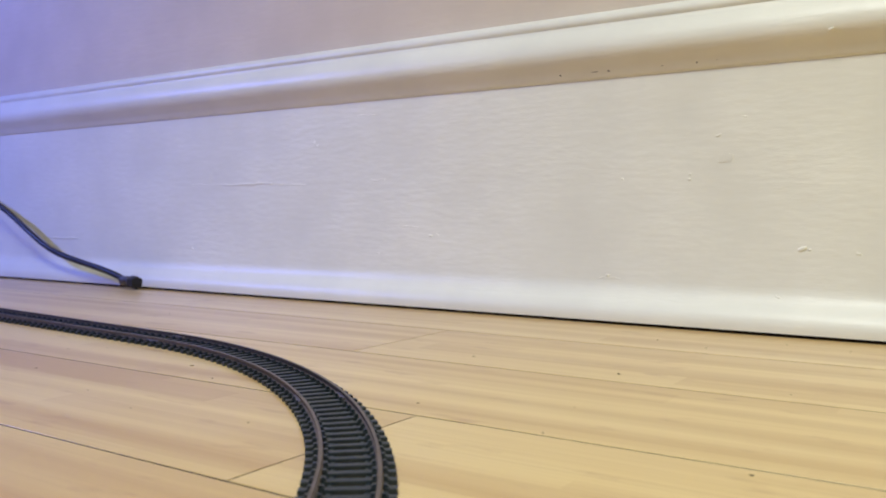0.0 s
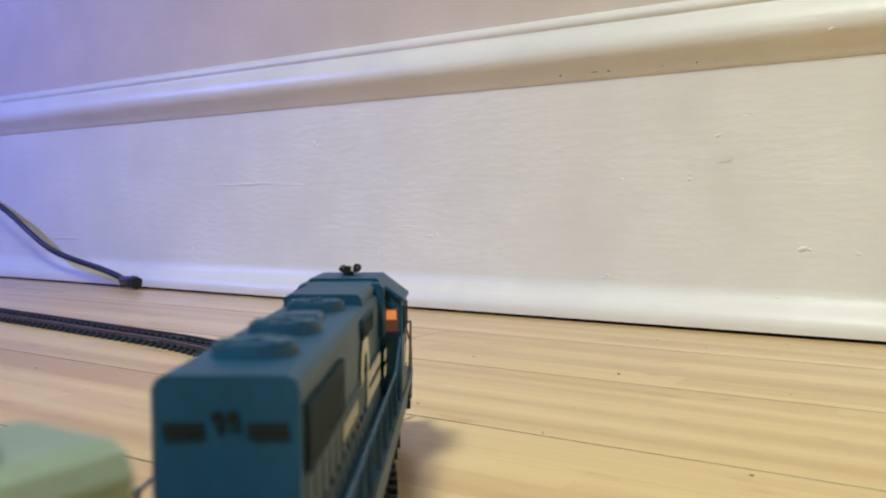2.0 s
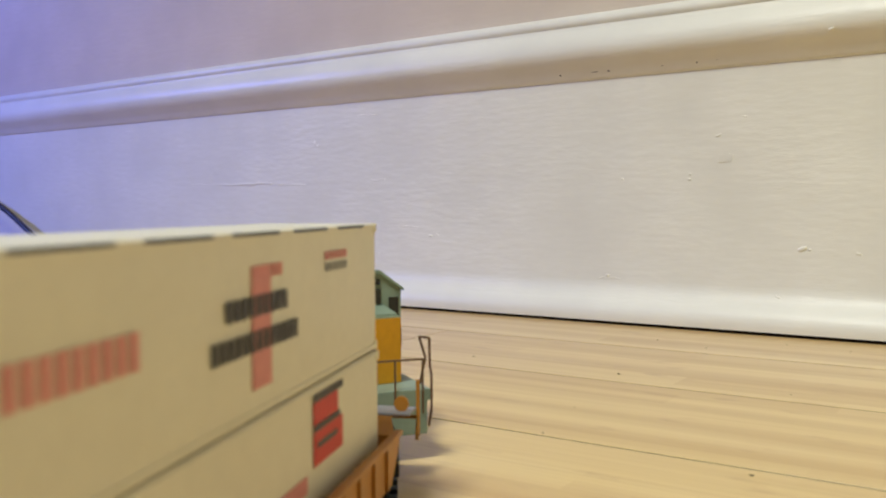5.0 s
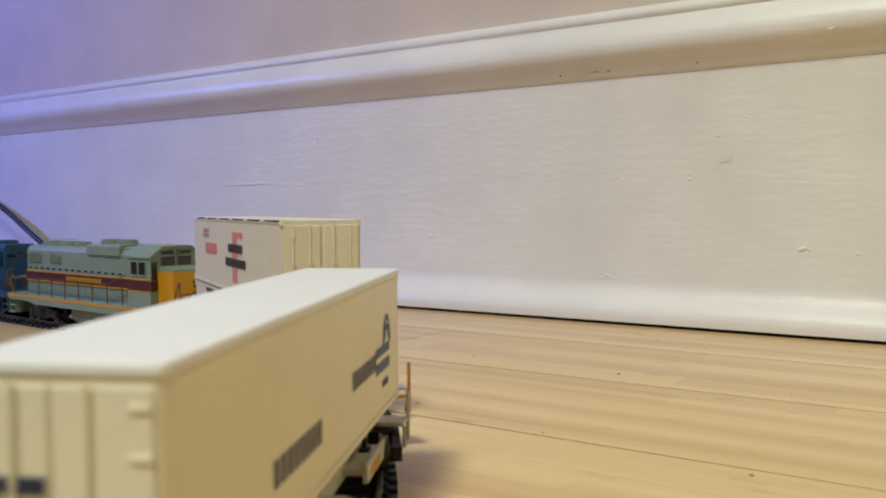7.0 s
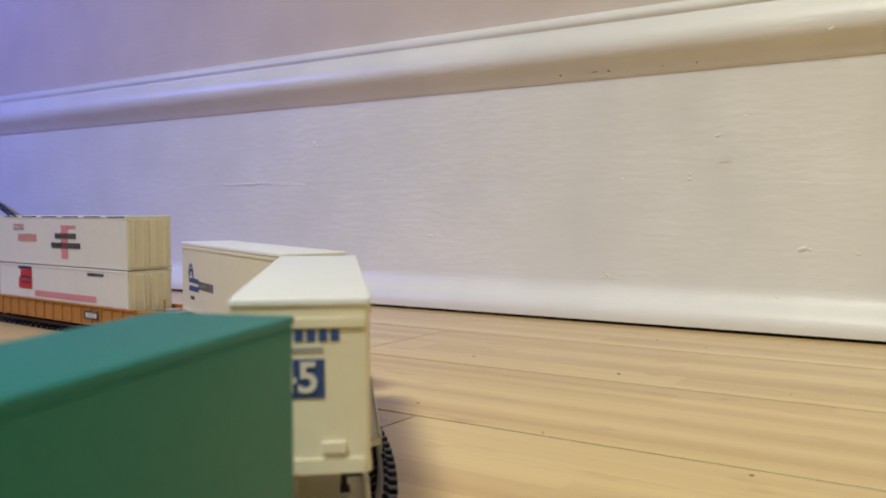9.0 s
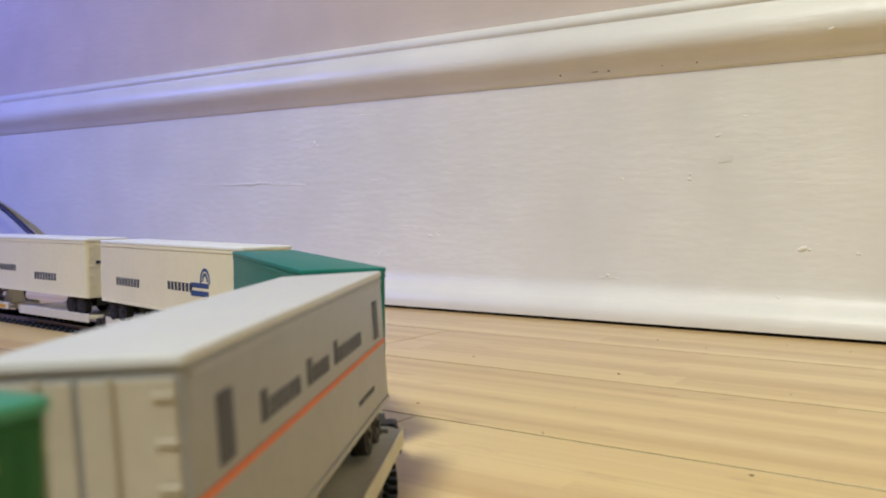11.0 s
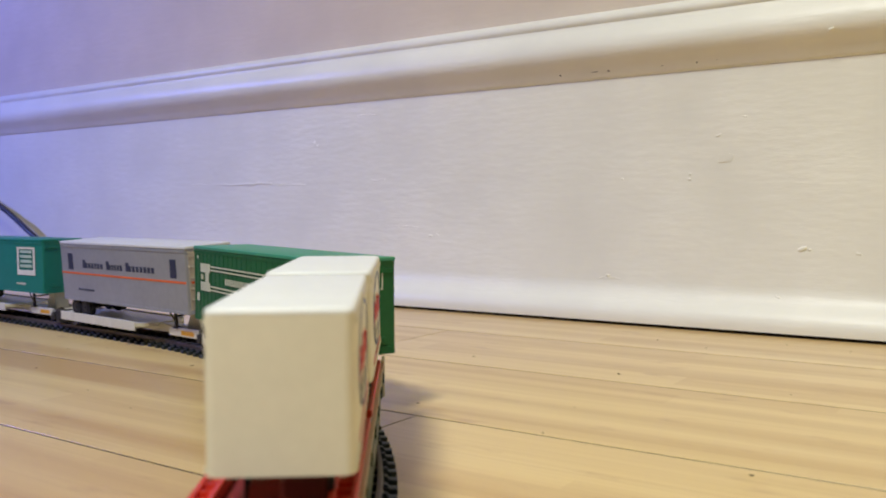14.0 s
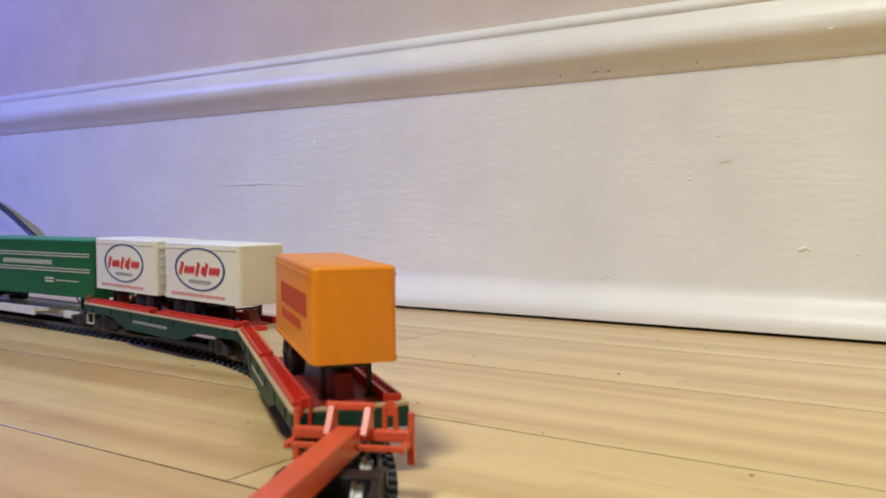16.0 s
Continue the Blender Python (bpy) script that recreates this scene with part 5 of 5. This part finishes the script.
    if bare:
        part("bare_deck", shape(box, 0.0060, 0.0855, -0.0106, 0.0106, FLAT_DECK, FLAT_DECK + 0.0004), BARE, car, "bare tan deck end")
        for side in (-1, 1):
            yy = sorted((side * 0.0040, side * 0.0106))
            part("wheel_stop", shape(box, 0.0800, 0.0832, yy[0], yy[1], FLAT_DECK + 0.0004, FLAT_DECK + 0.0026, 0.0003), RED, car)
    for x in hitch_at:
        bm = bmesh.new()
        box(bm, x - 0.010, x + 0.010, -0.0050, 0.0050, FLAT_DECK, FLAT_DECK + 0.0012, 0.0003)
        prism(bm, [(x - 0.006, FLAT_DECK), (x - 0.002, FLAT_DECK + 0.0074), (x + 0.002, FLAT_DECK + 0.0074), (x + 0.006, FLAT_DECK)], "y", -0.0028, 0.0028)
        part("trailer_hitch", bm, RED_DECK, car)
    bm = bmesh.new()
    box(bm, -0.070, 0.070, -0.0060, 0.0060, 0.0140, FLAT_DECK - 0.0018)
    part("centre_sill", bm, DARK_GREEN, car)
    run(car, back, half)


def short_trailer(label, hl, z1, w, wheels, mats, back, off, dy, yaw):
    body, roof = mats
    t = trailer("short_trailer", label, hl, 0.0338 if body is ORANGE else 0.0312, z1, w, body, roof, FLAT_DECK, wheels, wheels, corner=0.0022, smooth_nose=True, lip=0.0, crown=0.0011)
    run(t, back, 0.085, pose(off, dy, 0, 0, 0, yaw))
    return t


def oval_marks(t, w):
    for side in (-1, 1):
        y = side * (w / 2 + 0.0002)
        part("oval", shape(ring, (0.000, min(y, y + side * 0.00016), 0.0478), 0.0232, 0.0248, 0.00016, 0.45, sides=48), INK_BLUE, t, "blue oval outline")
        bm = bmesh.new()
        q = side
        # two groups of slanted strokes
        strokes = [(u, 0.0510 if tall else 0.0490, u - (0.0030 if tall else 0.0018), 0.0444 if tall else 0.0454, 0.0026) for u, tall in ((-0.0165, True), (-0.0125, False), (-0.0090, False), (-0.0055, False), (0.0000, True), (0.0045, False), (0.0080, True), (0.0120, False), (0.0155, False), (0.0190, False))]
        for a, za, b, zb, thick in strokes:
            d = (Vector((b - a, zb - za)).normalized() * thick / 2).yx
            pts = [(a + d.x, za - d.y), (b + d.x, zb - d.y), (b - d.x, zb + d.y), (a - d.x, za + d.y)]
            ya, yb = sorted((q * (w / 2 + 0.0001), q * (w / 2 + 0.0003)))
            prism(bm, [(-q * u, v) for u, v in pts], "y", ya, yb)
        part("red_marking", bm, INK_RED, t, "red plain lettering shapes")
        bm = bmesh.new()
        side_marks(bm, lettering(side, -0.011, 0.011, 0.0404, 0.0422, 10), w + 0.0003)
        part("small_lettering", bm, INK_GREY, t)
        bm = bmesh.new()
        side_marks(bm, lettering(side, -0.024, 0.030, 0.0334, 0.0350, 18), w + 0.0003)
        part("lower_lettering", bm, INK_PINK, t)


def build_flat_cars():
    flat_car("red and dark green flat car carrying two white trailers", 1.4712, 0.085, (0.072, -0.072))
    flat_car("red and dark green flat car carrying an orange trailer", 1.6557, 0.085, (-0.074,), True)
    t = short_trailer("short white trailer with blue oval and red lettering shapes", 0.0386, 0.0618, 0.0284, -1, (WHITE, ROOF_LIT_WHITE), 1.4791, 0.049, -0.0011, 1.2)
    oval_marks(t, 0.0284)
    t = short_trailer("short white trailer with blue oval, smooth nose to rear", 0.0370, 0.0614, 0.0268, 1, (WHITE, ROOF_LIT_WHITE), 1.4633, -0.049, -0.0019, -0.17)
    oval_marks(t, 0.0268)
    t = short_trailer("short glossy orange trailer with dull red lettering bars", 0.0406, 0.0620, 0.0252, 1, (ORANGE, ORANGE), 1.6557, -0.045, -0.0018, 0.05)
    for side in (-1, 1):
        bm = bmesh.new()
        side_marks(bm, lettering(side, -0.031, 0.024, 0.0465, 0.0535, 12), 0.0254)
        side_marks(bm, lettering(side, -0.020, 0.022, 0.0415, 0.0445, 12), 0.0254)
        part("lettering", bm, INK_ORANGE, t)


def build_skeleton_car():
    back, half = 1.848, 0.080
    car = thing("skeleton_car", "orange-red skeleton flat car with open end frames", "railway car")
    bm = bmesh.new()
    box(bm, -0.088, 0.084, -0.0033, 0.0033, 0.0145, 0.0212, 0.0004)
    part("spine_beam", bm, SALMON, car)
    for end in (-1, 1):
        x = end * 0.086
        bm = bmesh.new()
        box(bm, x - 0.0016, x + 0.0016, -0.0160, 0.0160, 0.0172, 0.0200, 0.0003)
        box(bm, x - end * 0.006 - 0.0009, x - end * 0.006 + 0.0009, -0.0160, 0.0160, 0.0160, 0.0174, 0.0002)
        for side in (-1, 1):
            y = side * 0.0155
            box(bm, x - 0.0075, x + 0.0018, y - 0.0007, y + 0.0007, 0.0158, 0.0176, 0.0002)
        part("end_frame", bm, SALMON, car)
        for side in (-1, 1):
            y = side * 0.0160
            bm = bmesh.new()
            wire(bm, [(x + end * 0.002, y, 0.0110), (x + end * 0.002, y, 0.0245)], 0.0009)
            box(bm, x + end * 0.002 - 0.0010, x + end * 0.002 + 0.0010, y - 0.0010, y + 0.0010, 0.0105, 0.0150, 0.0002)
            part("corner_post", bm, SALMON, car)
        bm = bmesh.new()
        for y in (-0.0050, 0.0050):
            prism(bm, [(x - end * 0.006, 0.0200), (x - end * 0.001, 0.0265), (x + end * 0.0015, 0.0265), (x + end * 0.0015, 0.0180)], "y", y - 0.0008, y + 0.0008)
        box(bm, x - 0.0012, x + 0.0012, -0.0062, 0.0062, 0.0252, 0.0270, 0.0003)
        rod(bm, (x, -0.0066, 0.0262), (x, 0.0066, 0.0262), 0.0010, 8)
        part("hitch_frame", bm, SALMON, car)
        bm = bmesh.new()
        for y in (-0.0120, -0.0090):
            wire(bm, [(x + end * 0.001, y, 0.0190), (x + end * 0.001, y, 0.0262)], 0.0007)
        disc(bm, (x + end * 0.0015, -0.0105, 0.0255), 0.0020, 0.0008, "x", 14)
        part("brake_stand", bm, SALMON, car)
        coupler(car, end * 0.084, end)
        add_bogie(car, end * 0.066, back, half)
        bm = bmesh.new()
        xx = sorted((end * 0.070, end * 0.073))
        box(bm, xx[0], xx[1], -0.0062, -0.0030, 0.0118, 0.0132)
        part("yellow_tag", bm, CREAM, car)
    run(car, back, half)


build_blue_loco()
build_grey_loco()
build_well_car()
build_spine_cars()
build_flat_cars()
build_skeleton_car()


# ---- things of which there are many, last ----
for plank_bm, plank_floor in FLOOR_PLANKS:
    part("plank", plank_bm, FLOOR, plank_floor)
finish_track(TIES)


# ---- how the train runs ----
TRAVEL = [0.0180, 0.1214, 0.2252, 0.3351, 0.4517, 0.5732, 0.6980, 0.8237, 0.9487, 1.0755, 1.2020, 1.3277, 1.4528, 1.5790, 1.7129, 1.8560, 2.0020]


def travel(t):
    """Metres that the head of the train has run at t seconds: a smooth curve through one value a second."""
    k = TRAVEL
    i = min(int(t), len(k) - 2)
    u = t - i
    b, c = k[i], k[i + 1]
    a = k[i - 1] if i else 2 * b - c
    d = k[i + 2] if i + 2 < len(k) else 2 * c - b
    return 0.5 * (2 * b + (c - a) * u + (2 * a - 5 * b + 4 * c - d) * u * u + (3 * b - a - 3 * c + d) * u ** 3)


def carrier_pose(s, half):
    """The pose of a car whose bogies stand half a wheelbase before and behind s."""
    p, m = on_track(s + half)[0], on_track(s - half)[0]
    d = p - m
    return pose((p.x + m.x) / 2, (p.y + m.y) / 2, 0, 0, 0, math.degrees(math.atan2(d.y, d.x)))


def motions():
    times = [0.25 * k for k in range(65)]
    for ob, back, half, extra in TRAIN:
        walk(ob, [(t, carrier_pose(travel(t) - back, half) @ extra) for t in times])
    for bogie, back, half, x, flip in BOGIES:
        rows = []
        for t in times:
            s = travel(t) - back
            d = on_track(s + flip * x)[1]
            m = carrier_pose(s, half)
            turn = math.degrees(math.atan2(d.y, d.x)) - math.degrees(m.to_euler().z)
            rows.append((t, pose(x, 0, 0, 0, 0, (turn + 180) % 360 - 180)))
        walk(bogie, rows)
    spins = {r: [(k / 30, math.degrees(travel(k / 30) / r)) for k in range(481)] for r in (0.0058, 0.0048)}
    for w, x, r, flip in WHEELSETS:
        walk(w, [(t, pose(x, 0, RAIL_TOP + r, 0, flip * a, 0)) for t, a in spins[r]])


motions()
